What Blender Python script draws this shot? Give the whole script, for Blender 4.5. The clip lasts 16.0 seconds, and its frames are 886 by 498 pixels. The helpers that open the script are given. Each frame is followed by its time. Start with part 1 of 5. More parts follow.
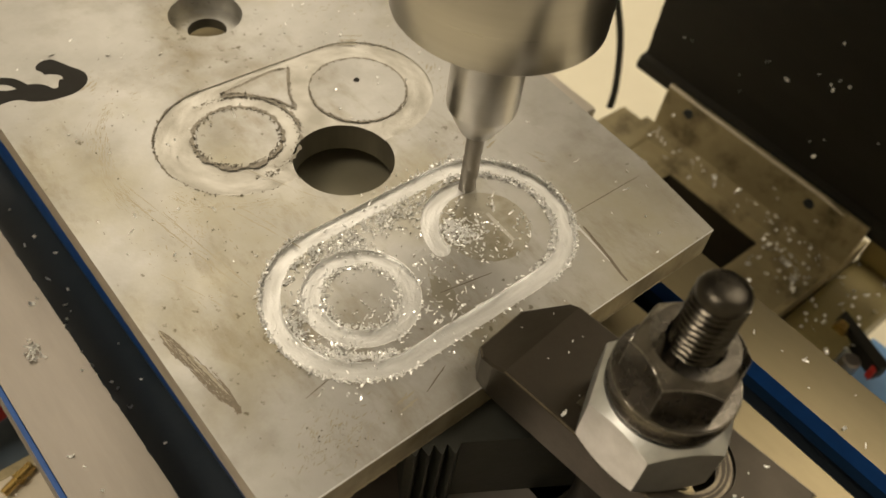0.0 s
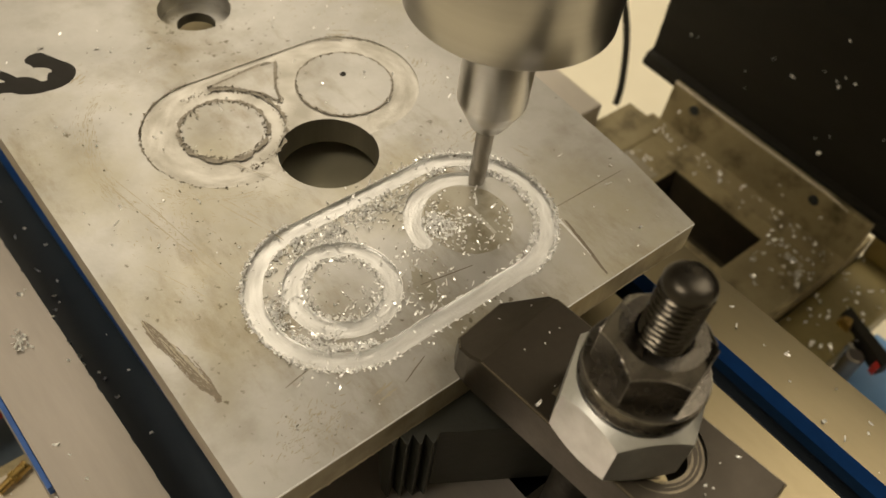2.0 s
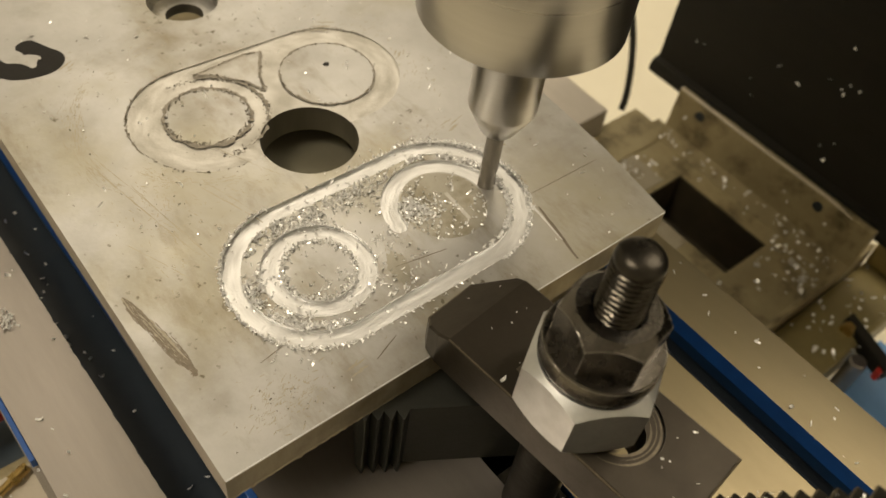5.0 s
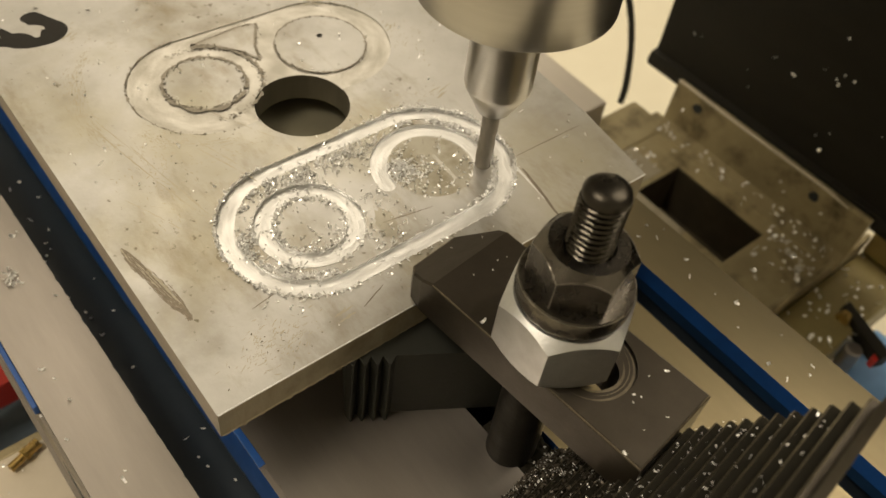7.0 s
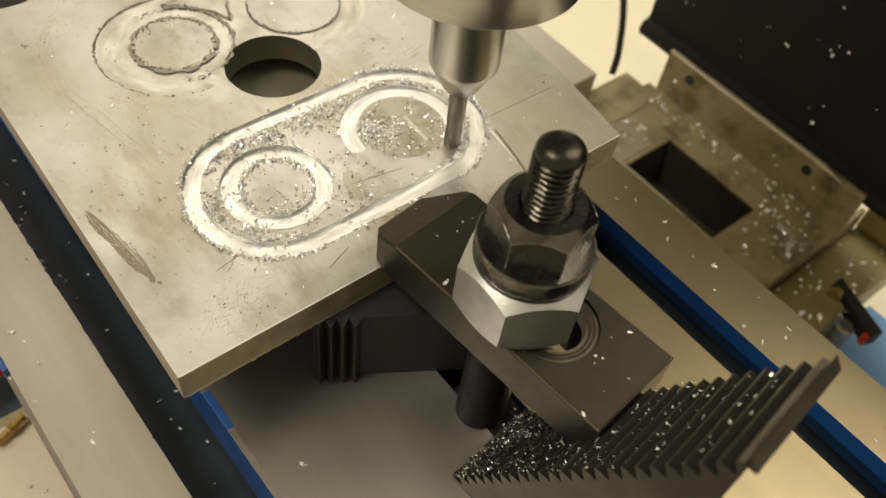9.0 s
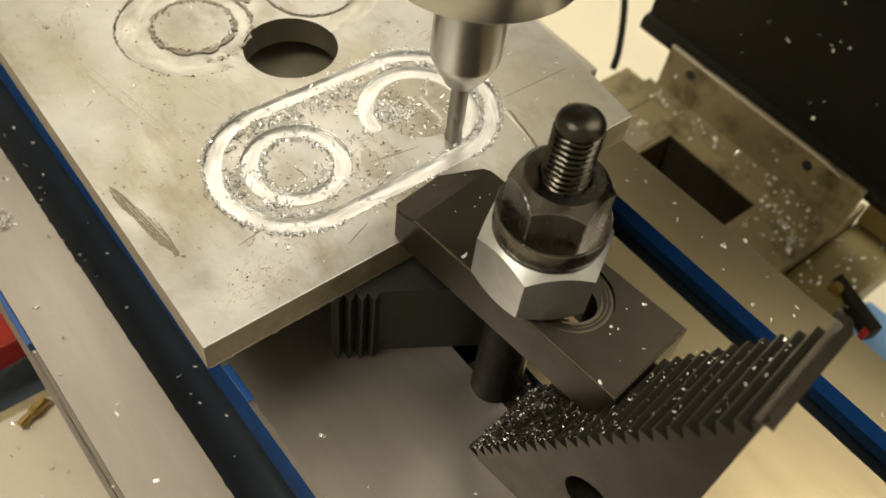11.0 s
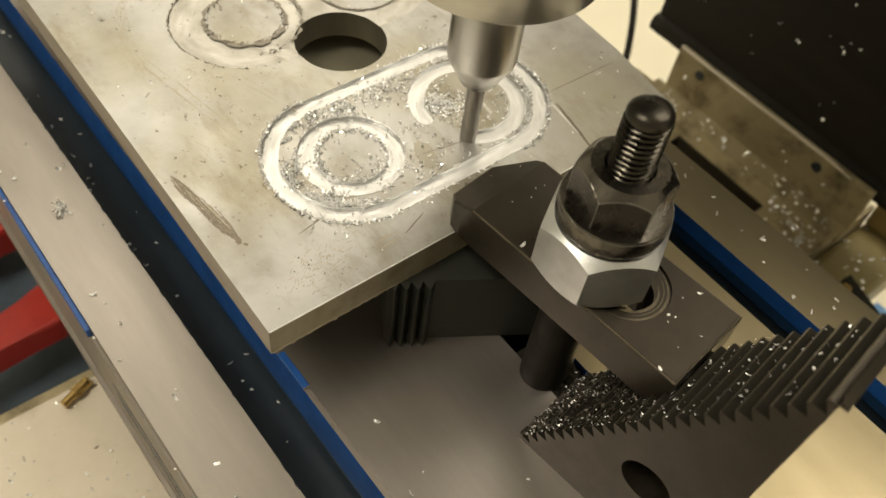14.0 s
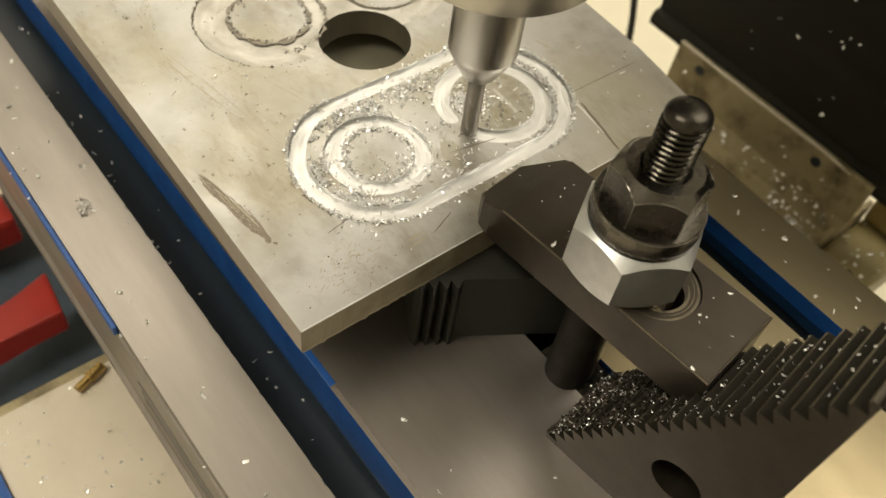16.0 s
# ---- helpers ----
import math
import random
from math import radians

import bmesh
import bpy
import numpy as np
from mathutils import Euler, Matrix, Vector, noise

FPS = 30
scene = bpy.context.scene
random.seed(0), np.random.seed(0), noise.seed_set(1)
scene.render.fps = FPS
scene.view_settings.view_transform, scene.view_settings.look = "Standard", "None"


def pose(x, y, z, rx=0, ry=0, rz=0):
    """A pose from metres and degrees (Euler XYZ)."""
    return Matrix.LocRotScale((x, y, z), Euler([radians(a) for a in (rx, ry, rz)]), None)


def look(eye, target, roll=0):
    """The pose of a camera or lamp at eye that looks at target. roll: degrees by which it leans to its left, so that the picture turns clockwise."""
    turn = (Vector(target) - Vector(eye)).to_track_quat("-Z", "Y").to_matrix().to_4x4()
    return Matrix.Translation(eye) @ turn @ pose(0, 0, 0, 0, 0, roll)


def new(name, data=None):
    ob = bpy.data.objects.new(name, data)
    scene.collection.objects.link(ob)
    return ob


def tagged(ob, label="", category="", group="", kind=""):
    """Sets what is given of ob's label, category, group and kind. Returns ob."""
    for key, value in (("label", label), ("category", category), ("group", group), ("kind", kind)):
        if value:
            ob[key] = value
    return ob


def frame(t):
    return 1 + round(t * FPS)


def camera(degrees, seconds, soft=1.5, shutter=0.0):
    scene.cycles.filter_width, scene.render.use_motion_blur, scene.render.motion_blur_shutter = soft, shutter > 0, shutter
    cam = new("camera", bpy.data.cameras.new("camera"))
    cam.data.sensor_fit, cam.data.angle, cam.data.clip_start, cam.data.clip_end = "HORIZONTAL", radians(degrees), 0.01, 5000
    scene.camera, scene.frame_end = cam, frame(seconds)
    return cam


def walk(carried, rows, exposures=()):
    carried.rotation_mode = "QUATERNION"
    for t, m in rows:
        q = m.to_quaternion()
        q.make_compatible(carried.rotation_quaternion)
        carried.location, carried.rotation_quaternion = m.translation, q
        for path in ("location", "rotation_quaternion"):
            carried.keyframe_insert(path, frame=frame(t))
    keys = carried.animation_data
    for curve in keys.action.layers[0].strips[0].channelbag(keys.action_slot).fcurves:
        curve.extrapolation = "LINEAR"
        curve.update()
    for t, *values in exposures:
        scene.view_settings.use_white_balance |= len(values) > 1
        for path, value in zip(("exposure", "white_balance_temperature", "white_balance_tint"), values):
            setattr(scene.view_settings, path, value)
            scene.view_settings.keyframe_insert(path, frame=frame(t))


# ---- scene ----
cam = camera(54.25, 16.0, soft=1.5)
cam.data.dof.use_dof = True
cam.data.dof.focus_distance = 0.216
cam.data.dof.aperture_fstop = 18.0
PATH = [
    (0, (-0.1251, -0.1141, 0.1711), (-0.0081, -0.0024, -0.0195), 9.16),
    (0.5, (-0.1274, -0.1145, 0.1716), (-0.0103, -0.0030, -0.0192), 9.43),
    (1, (-0.1274, -0.1145, 0.1727), (-0.0118, -0.0029, -0.0188), 9.12),
    (1.5, (-0.1282, -0.1141, 0.1732), (-0.0121, -0.0033, -0.0184), 9.38),
    (2, (-0.1284, -0.1151, 0.1727), (-0.0125, -0.0034, -0.0186), 9.19),
    (2.5, (-0.1294, -0.1144, 0.1729), (-0.0134, -0.0029, -0.0184), 9.34),
    (3, (-0.1304, -0.1140, 0.1731), (-0.0139, -0.0026, -0.0180), 9.50),
    (3.5, (-0.1300, -0.1151, 0.1742), (-0.0140, -0.0029, -0.0167), 9.32),
    (4, (-0.1310, -0.1152, 0.1742), (-0.0147, -0.0027, -0.0164), 9.43),
    (6.5, (-0.1321, -0.1170, 0.1765), (-0.0171, -0.0045, -0.0149), 9.59),
    (7, (-0.1356, -0.1239, 0.1740), (-0.0201, -0.0095, -0.0159), 9.14),
    (7.5, (-0.1256, -0.1248, 0.1721), (-0.0170, -0.0102, -0.0218), 7.88),
    (8, (-0.1216, -0.1248, 0.1719), (-0.0137, -0.0126, -0.0238), 8.07),
    (8.5, (-0.1230, -0.1246, 0.1734), (-0.0137, -0.0148, -0.0228), 8.60),
    (9, (-0.1220, -0.1251, 0.1726), (-0.0124, -0.0153, -0.0235), 8.77),
    (11.5, (-0.1231, -0.1254, 0.1728), (-0.0142, -0.0166, -0.0242), 8.95),
    (12, (-0.1242, -0.1252, 0.1729), (-0.0149, -0.0166, -0.0240), 9.13),
    (12.5, (-0.1243, -0.1249, 0.1733), (-0.0155, -0.0163, -0.0238), 9.05),
    (13, (-0.1242, -0.1247, 0.1740), (-0.0162, -0.0156, -0.0233), 8.88),
    (13.5, (-0.1252, -0.1239, 0.1732), (-0.0170, -0.0147, -0.0239), 8.96),
    (14, (-0.1257, -0.1236, 0.1735), (-0.0174, -0.0147, -0.0237), 9.13),
    (14.5, (-0.1265, -0.1244, 0.1741), (-0.0182, -0.0152, -0.0230), 9.07),
    (15, (-0.1266, -0.1246, 0.1737), (-0.0179, -0.0155, -0.0233), 9.30),
    (15.5, (-0.1275, -0.1245, 0.1744), (-0.0186, -0.0164, -0.0230), 9.59),
    (16, (-0.1270, -0.1244, 0.1736), (-0.0189, -0.0165, -0.0243), 9.46),
]
walk(cam, [(t, look(eye, target, roll)) for t, eye, target, roll in PATH], [(0, -0.12, 6480, 9.5), (4, -0.1, 6450, 9.5), (7.0, -0.02, 6450, 9.5), (9, 0.22, 6120, 7.5), (16, 0.26, 6030, 7)])

# The cutter stands at the world's origin (z = 0 is the plate's top); the table carries the plate round it.
from mathutils import geometry

MM = 0.001
CUT_X, CUT_Y, CUT_R = 88.6, 36.85, 15.15      # the circle that is being milled, on the plate (mm)
CUT_START, CUT_RATE = 69.3, -14.09            # degrees at 0 s, degrees a second


def cutter(t):
    a = radians(CUT_START + CUT_RATE * t)
    return CUT_X + CUT_R * math.cos(a), CUT_Y + CUT_R * math.sin(a)


STEPS = [0.5 * i for i in range(33)]


# ---- light ----
world = bpy.data.worlds.new("workshop_light")
scene.world = world
world.use_nodes = True
world.node_tree.nodes["Background"].inputs[0].default_value = (1.0, 0.83, 0.58, 1)
world.node_tree.nodes["Background"].inputs[1].default_value = 0.15


def area(name, eye, target, size, power, color):
    lamp = bpy.data.lights.new(name, "AREA")
    lamp.shape, lamp.size, lamp.energy, lamp.color = "DISK", size, power, color
    ob = new(name, lamp)
    ob.matrix_world = look(eye, target)
    return ob


WARM = (1.0, 0.845, 0.63)
area("ceiling_lamp", (0.50, 1.15, 1.45), (0, 0, 0), 1.25, 9.6, WARM)
# Two unseen lights, added left and right to fill those sides.
area("left_fill_lamp", (-0.62, 0.15, 1.15), (0, 0, 0), 0.5, 8.2, WARM)
area("right_fill_lamp", (0.74, -0.37, 1.15), (0, 0, 0), 0.85, 9.6, WARM)
scene.view_settings.exposure = 0.0


# ---- materials ----
def nodes_of(name):
    m = bpy.data.materials.new(name)
    m.use_nodes = True
    return m, m.node_tree.nodes, m.node_tree.links, m.node_tree.nodes["Principled BSDF"]


def surface(name, color, rough=0.5, metal=0.0, color2=None, scale=150.0, amount=0.5, bump=0.0, bump_scale=900.0,
            stretch=(1, 1, 1), rough_var=0.15, dirt=None, dirt_scale=40.0, dirt_cut=(0.55, 0.75), coat=0.0, specks=None, stain=None, mottle=None):
    """A surface with two scales of variation, in the object's own metres; stretch draws the grain out."""
    m, n, l, b = nodes_of(name)
    tc = n.new("ShaderNodeTexCoord")
    mp = n.new("ShaderNodeMapping")
    mp.inputs["Scale"].default_value = stretch
    l.new(tc.outputs["Object"], mp.inputs[0])
    g = n.new("ShaderNodeTexNoise")
    g.inputs["Scale"].default_value, g.inputs["Detail"].default_value, g.inputs["Roughness"].default_value = scale, 6, 0.65
    l.new(mp.outputs[0], g.inputs["Vector"])
    ramp = n.new("ShaderNodeMapRange")
    ramp.inputs[1].default_value, ramp.inputs[2].default_value = 0.5 - 0.35 * amount, 0.5 + 0.35 * amount
    l.new(g.outputs[0], ramp.inputs[0])
    mix = n.new("ShaderNodeMix")
    mix.data_type = "RGBA"
    c2 = color2 or tuple(0.75 * c for c in color)
    mix.inputs[6].default_value, mix.inputs[7].default_value = (*color, 1), (*c2, 1)
    l.new(ramp.outputs[0], mix.inputs[0])
    out = mix.outputs[2]
    if dirt:
        d = n.new("ShaderNodeTexNoise")
        d.inputs["Scale"].default_value, d.inputs["Detail"].default_value, d.inputs["Roughness"].default_value = dirt_scale, 7, 0.62
        l.new(tc.outputs["Object"], d.inputs["Vector"])
        dr = n.new("ShaderNodeMapRange")
        dr.inputs[1].default_value, dr.inputs[2].default_value = dirt_cut
        l.new(d.outputs[0], dr.inputs[0])
        dm = n.new("ShaderNodeMix")
        dm.data_type = "RGBA"
        dm.inputs[7].default_value = (*dirt, 1)
        l.new(dr.outputs[0], dm.inputs[0])
        l.new(out, dm.inputs[6])
        out = dm.outputs[2]
    if stain:
        q = n.new("ShaderNodeTexNoise")
        q.inputs["Scale"].default_value, q.inputs["Detail"].default_value, q.inputs["Roughness"].default_value = 13, 5, 0.6
        l.new(tc.outputs["Object"], q.inputs["Vector"])
        qr = n.new("ShaderNodeMapRange")
        qr.inputs[1].default_value, qr.inputs[2].default_value, qr.inputs[4].default_value = 0.48, 0.66, 0.95
        l.new(q.outputs[0], qr.inputs[0])
        qm = n.new("ShaderNodeMix")
        qm.data_type = "RGBA"
        qm.inputs[7].default_value = (*stain, 1)
        l.new(qr.outputs[0], qm.inputs[0])
        l.new(out, qm.inputs[6])
        out = qm.outputs[2]
    if mottle:
        fine_m, wide_m = n.new("ShaderNodeTexNoise"), n.new("ShaderNodeTexNoise")
        fine_m.inputs["Scale"].default_value, fine_m.inputs["Detail"].default_value, fine_m.inputs["Roughness"].default_value = 95, 8, 0.72
        wide_m.inputs["Scale"].default_value, wide_m.inputs["Detail"].default_value = 17, 3
        drawn = n.new("ShaderNodeMapping")
        drawn.inputs["Scale"].default_value, drawn.inputs["Rotation"].default_value, drawn.inputs["Location"].default_value = (1.0, 0.38, 1.0), (0, 0, 0.35), (0.31, 0.12, 0)
        l.new(tc.outputs["Object"], drawn.inputs[0])
        l.new(drawn.outputs[0], fine_m.inputs["Vector"])
        l.new(drawn.outputs[0], wide_m.inputs["Vector"])
        both = n.new("ShaderNodeMath")
        both.operation, both.inputs[1].default_value = "MULTIPLY_ADD", 0.8
        l.new(wide_m.outputs[0], both.inputs[0])
        l.new(fine_m.outputs[0], both.inputs[2])
        mm = n.new("ShaderNodeMapRange")
        mm.inputs[1].default_value, mm.inputs[2].default_value, mm.inputs[4].default_value = 0.96, 1.22, 0.72
        l.new(both.outputs[0], mm.inputs[0])
        mo = n.new("ShaderNodeMix")
        mo.data_type = "RGBA"
        mo.inputs[7].default_value = (*mottle, 1)
        l.new(mm.outputs[0], mo.inputs[0])
        l.new(out, mo.inputs[6])
        out = mo.outputs[2]
    if specks:
        s = n.new("ShaderNodeTexNoise")
        s.inputs["Scale"].default_value, s.inputs["Detail"].default_value = 420, 3
        l.new(tc.outputs["Object"], s.inputs["Vector"])
        area_noise = n.new("ShaderNodeTexNoise")
        area_noise.inputs["Scale"].default_value, area_noise.inputs["Detail"].default_value = 22, 3
        l.new(tc.outputs["Object"], area_noise.inputs["Vector"])
        add = n.new("ShaderNodeMath")
        add.operation = "MULTIPLY_ADD"
        add.inputs[1].default_value = 0.55
        l.new(area_noise.outputs[0], add.inputs[0])
        l.new(s.outputs[0], add.inputs[2])
        sr = n.new("ShaderNodeMapRange")
        sr.inputs[1].default_value, sr.inputs[2].default_value, sr.inputs[4].default_value = 0.97, 1.06, 0.75
        l.new(add.outputs[0], sr.inputs[0])
        sm = n.new("ShaderNodeMix")
        sm.data_type = "RGBA"
        sm.inputs[7].default_value = (*specks, 1)
        l.new(sr.outputs[0], sm.inputs[0])
        l.new(out, sm.inputs[6])
        out = sm.outputs[2]
    l.new(out, b.inputs["Base Color"])
    rr = n.new("ShaderNodeMapRange")
    rr.inputs[3].default_value, rr.inputs[4].default_value = max(0.03, rough - rough_var), min(1, rough + rough_var)
    l.new(g.outputs[0], rr.inputs[0])
    l.new(rr.outputs[0], b.inputs["Roughness"])
    b.inputs["Metallic"].default_value = metal
    b.inputs["Coat Weight"].default_value = coat
    if bump:
        f = n.new("ShaderNodeTexNoise")
        f.inputs["Scale"].default_value, f.inputs["Detail"].default_value = bump_scale, 4
        l.new(mp.outputs[0], f.inputs["Vector"])
        bp = n.new("ShaderNodeBump")
        bp.inputs["Strength"].default_value, bp.inputs["Distance"].default_value = bump, 0.0004
        l.new(f.outputs[0], bp.inputs["Height"])
        l.new(bp.outputs[0], b.inputs["Normal"])
    return m


ALUMINIUM = surface("worn_aluminium", (0.515, 0.515, 0.51), 0.42, 0.88, (0.40, 0.397, 0.385), 45, 0.8, 0.12, 700, (1, 1, 1), 0.15,
                    (0.20, 0.175, 0.115), 24, (0.50, 0.80), specks=(0.11, 0.095, 0.06), stain=(0.39, 0.368, 0.285), mottle=(0.23, 0.19, 0.115))


def milled(name, light, dark, rough):
    """Fresh cutter marks: streaks that run along the groove (the attribute "lane" goes from 0 to 1 across it) and fine cross ripples."""
    m, n, l, b = nodes_of(name)
    tc, at = n.new("ShaderNodeTexCoord"), n.new("ShaderNodeAttribute")
    at.attribute_name = "lane"
    sx, cx = n.new("ShaderNodeSeparateXYZ"), n.new("ShaderNodeCombineXYZ")
    l.new(tc.outputs["Object"], sx.inputs[0])
    ln = n.new("ShaderNodeMath")
    ln.operation, ln.inputs[1].default_value = "MULTIPLY", 2.6
    l.new(at.outputs["Fac"], ln.inputs[0])
    l.new(ln.outputs[0], cx.inputs[0])
    for k in (0, 1):
        mu = n.new("ShaderNodeMath")
        mu.operation, mu.inputs[1].default_value = "MULTIPLY", 110.0
        l.new(sx.outputs[k], mu.inputs[0])
        l.new(mu.outputs[0], cx.inputs[k + 1])
    streak = n.new("ShaderNodeTexNoise")
    streak.inputs["Scale"].default_value, streak.inputs["Detail"].default_value, streak.inputs["Roughness"].default_value = 1.0, 2.5, 0.5
    l.new(cx.outputs[0], streak.inputs["Vector"])
    fine = n.new("ShaderNodeTexNoise")
    fine.inputs["Scale"].default_value, fine.inputs["Detail"].default_value = 1300, 3
    l.new(tc.outputs["Object"], fine.inputs["Vector"])
    mr = n.new("ShaderNodeMapRange")
    mr.inputs[1].default_value, mr.inputs[2].default_value = 0.32, 0.68
    l.new(streak.outputs[0], mr.inputs[0])
    mix = n.new("ShaderNodeMix")
    mix.data_type = "RGBA"
    mix.inputs[6].default_value, mix.inputs[7].default_value = (*dark, 1), (*light, 1)
    l.new(mr.outputs[0], mix.inputs[0])
    l.new(mix.outputs[2], b.inputs["Base Color"])
    rr = n.new("ShaderNodeMapRange")
    rr.inputs[3].default_value, rr.inputs[4].default_value = rough + 0.14, rough - 0.14
    l.new(streak.outputs[0], rr.inputs[0])
    l.new(rr.outputs[0], b.inputs["Roughness"])
    b.inputs["Metallic"].default_value = 0.8
    add = n.new("ShaderNodeMath")
    add.operation, add.inputs[1].default_value = "MULTIPLY_ADD", 0.42
    l.new(fine.outputs[0], add.inputs[0])
    l.new(streak.outputs[0], add.inputs[2])
    bp = n.new("ShaderNodeBump")
    bp.inputs["Strength"].default_value, bp.inputs["Distance"].default_value = 0.45, 0.0005
    l.new(add.outputs[0], bp.inputs["Height"])
    l.new(bp.outputs[0], b.inputs["Normal"])
    return m


MILLED = milled("fresh_milled_aluminium", (0.82, 0.83, 0.84), (0.63, 0.635, 0.635), 0.42)
SAWN = surface("sawn_aluminium_edge", (0.45, 0.405, 0.305), 0.48, 0.6, (0.33, 0.29, 0.205), 120, 0.9, 0.3, 600, (1, 1, 0.3), 0.15, (0.16, 0.13, 0.075), 22, (0.46, 0.66))
OLD_CUT = milled("dulled_milled_aluminium", (0.62, 0.61, 0.58), (0.45, 0.437, 0.40), 0.46)
CHIP = surface("aluminium_chips", (0.97, 0.975, 0.98), 0.30, 0.45, (0.90, 0.905, 0.91), 400, 0.8)
SPECK = surface("brown_dirt_specks", (0.20, 0.17, 0.115), 0.5, 0.4, (0.08, 0.066, 0.045), 400, 0.9)
DARK_CHIP = surface("oily_chips", (0.10, 0.085, 0.065), 0.4, 0.5, (0.035, 0.03, 0.025), 400, 0.8)
BLACK_STEEL = surface("black_oxide_steel", (0.050, 0.042, 0.032), 0.39, 0.65, (0.033, 0.0275, 0.020), 120, 0.8, 0.08, 900, (1, 1, 1), 0.12)
OILY_STEEL = surface("oily_black_steel", (0.20, 0.185, 0.165), 0.27, 1.0, (0.075, 0.069, 0.060), 160, 0.8, 0.16, 900)
WET_STEEL = surface("wet_black_thread", (0.085, 0.078, 0.066), 0.17, 1.0, (0.035, 0.032, 0.027), 220, 0.9, 0.22, 700, (1, 1, 1), 0.08)
# The nut's bright edges: wear, with the edge highlights put into the colour.
BRIGHT_EDGE = surface("edge_wear_and_highlight", (0.42, 0.40, 0.36), 0.3, 1.0, (0.14, 0.13, 0.115), 350, 0.9, 0.2, 900)
CROWN = surface("oily_stud_end", (0.060, 0.054, 0.045), 0.30, 0.85, (0.030, 0.027, 0.022), 180, 0.9, 0.25, 500)
WORN_EDGE = surface("rubbed_steel", (0.22, 0.19, 0.14), 0.35, 0.9, (0.07, 0.062, 0.052), 260, 0.9, 0.1, 900)
# Lands and risers of the teeth: the light they catch is in the colour.
LIT_TEETH = surface("lit_black_teeth", (0.150, 0.130, 0.085), 0.36, 0.7, (0.060, 0.053, 0.036), 200, 0.9, 0.2, 900)
# Swarf colour; between the teeth it also carries the gaps' shade.
SWARF_GAP = surface("swarf_and_gap_shade", (0.010, 0.009, 0.007), 0.8, 0.0, (0.021, 0.019, 0.013), 300, 0.9, 0.4, 900)
SWARF_GAP.node_tree.nodes["Principled BSDF"].inputs["Specular IOR Level"].default_value = 0.12
# Black steel made darker: the shade under the plate is in the colour.
DARK_BLOCK = surface("shaded_black_block", (0.012, 0.0135, 0.011), 0.55, 0.0, (0.018, 0.019, 0.014), 90, 0.9, 0.2, 700)
DARK_BLOCK.node_tree.nodes["Principled BSDF"].inputs["Specular IOR Level"].default_value = 0.5
ZINC = surface("zinc_plated_steel", (0.76, 0.78, 0.80), 0.37, 1.0, (0.56, 0.575, 0.59), 160, 0.8, 0.10, 1500)
GROUND_STEEL = surface("ground_steel", (0.368, 0.341, 0.320), 0.365, 0.86, (0.302, 0.280, 0.261), 160, 0.8, 0.05, 900, (1, 0.15, 1), 0.07,
                       (0.30, 0.26, 0.20), 22, (0.60, 0.85))
# Table steel with the reflected olive surroundings put into its colour.
OLIVE_TABLE = surface("olive_reflection_steel", (0.232, 0.199, 0.126), 0.33, 1.0, (0.185, 0.157, 0.098), 60, 0.8, 0.015, 900, (1, 0.3, 1), 0.07)
# The base's casting with the shade inside the pocket put into its colour.
POCKET = surface("pocket_shade_casting", (0.075, 0.06, 0.036), 0.6, 0.1, (0.04, 0.032, 0.02), 60, 0.9, 0.3, 500)
TURNED = surface("turned_bright_steel", (0.53, 0.515, 0.49), 0.29, 1.0, (0.47, 0.457, 0.43), 500, 0.9, 0.006, 2000, (0.02, 0.02, 1), 0.05)
CARBIDE = surface("carbide_cutter", (0.36, 0.34, 0.31), 0.45, 0.8, (0.24, 0.22, 0.20), 300, 0.9, 0.1, 900, (1, 1, 0.2))
BLUE = surface("blue_machine_paint", (0.020, 0.110, 0.43), 0.36, 0.0, (0.014, 0.065, 0.25), 70, 0.8, 0.1, 500)
# Oily recesses: the shade inside and the blue wall's reflection are in this colour.
DARK_SLOT = surface("oily_recess_shade", (0.018, 0.028, 0.042), 0.34, 0.2, (0.026, 0.036, 0.050), 120, 0.8, 0.1, 500)
DARK_SLEEVE = surface("oily_brown_sleeve_steel", (0.014, 0.012, 0.009), 0.6, 0.0, (0.008, 0.007, 0.005), 120, 0.9, 0.2, 700)
DARK_SLEEVE.node_tree.nodes["Principled BSDF"].inputs["Specular IOR Level"].default_value = 0.2
# Walls of the hole and the bore: darker than the plate's other faces.
BORE_WALL = surface("darker_bored_aluminium", (0.24, 0.225, 0.175), 0.45, 0.7, (0.15, 0.138, 0.105), 120, 0.9, 0.2, 700, (1, 1, 0.2))
PARALLEL = surface("oily_parallel_steel", (0.22, 0.208, 0.152), 0.5, 0.3, (0.17, 0.158, 0.115), 60, 0.8, 0.05, 500)
# The plate's left edge: a greyer tint than its front edge.
EDGE_GREY = surface("grey_aluminium_edge", (0.42, 0.385, 0.345), 0.5, 0.6, (0.32, 0.29, 0.26), 110, 0.9, 0.2, 600, (1, 0.3, 1))
SIDE_STEEL = surface("dull_side_steel", (0.30, 0.275, 0.25), 0.5, 0.7, (0.20, 0.18, 0.16), 90, 0.9, 0.15, 500, (1, 0.3, 1))
PALE_WAY = surface("pale_bare_guide_steel", (0.60, 0.565, 0.52), 0.5, 0.45, (0.50, 0.47, 0.43), 60, 0.8, 0.05, 400, (1, 0.3, 1))
SADDLE_BARE = surface("oily_pale_casting", (0.46, 0.42, 0.34), 0.5, 0.3, (0.30, 0.27, 0.19), 35, 0.9, 0.15, 400, (1, 1, 1), 0.12, (0.20, 0.165, 0.10), 45, (0.52, 0.74))
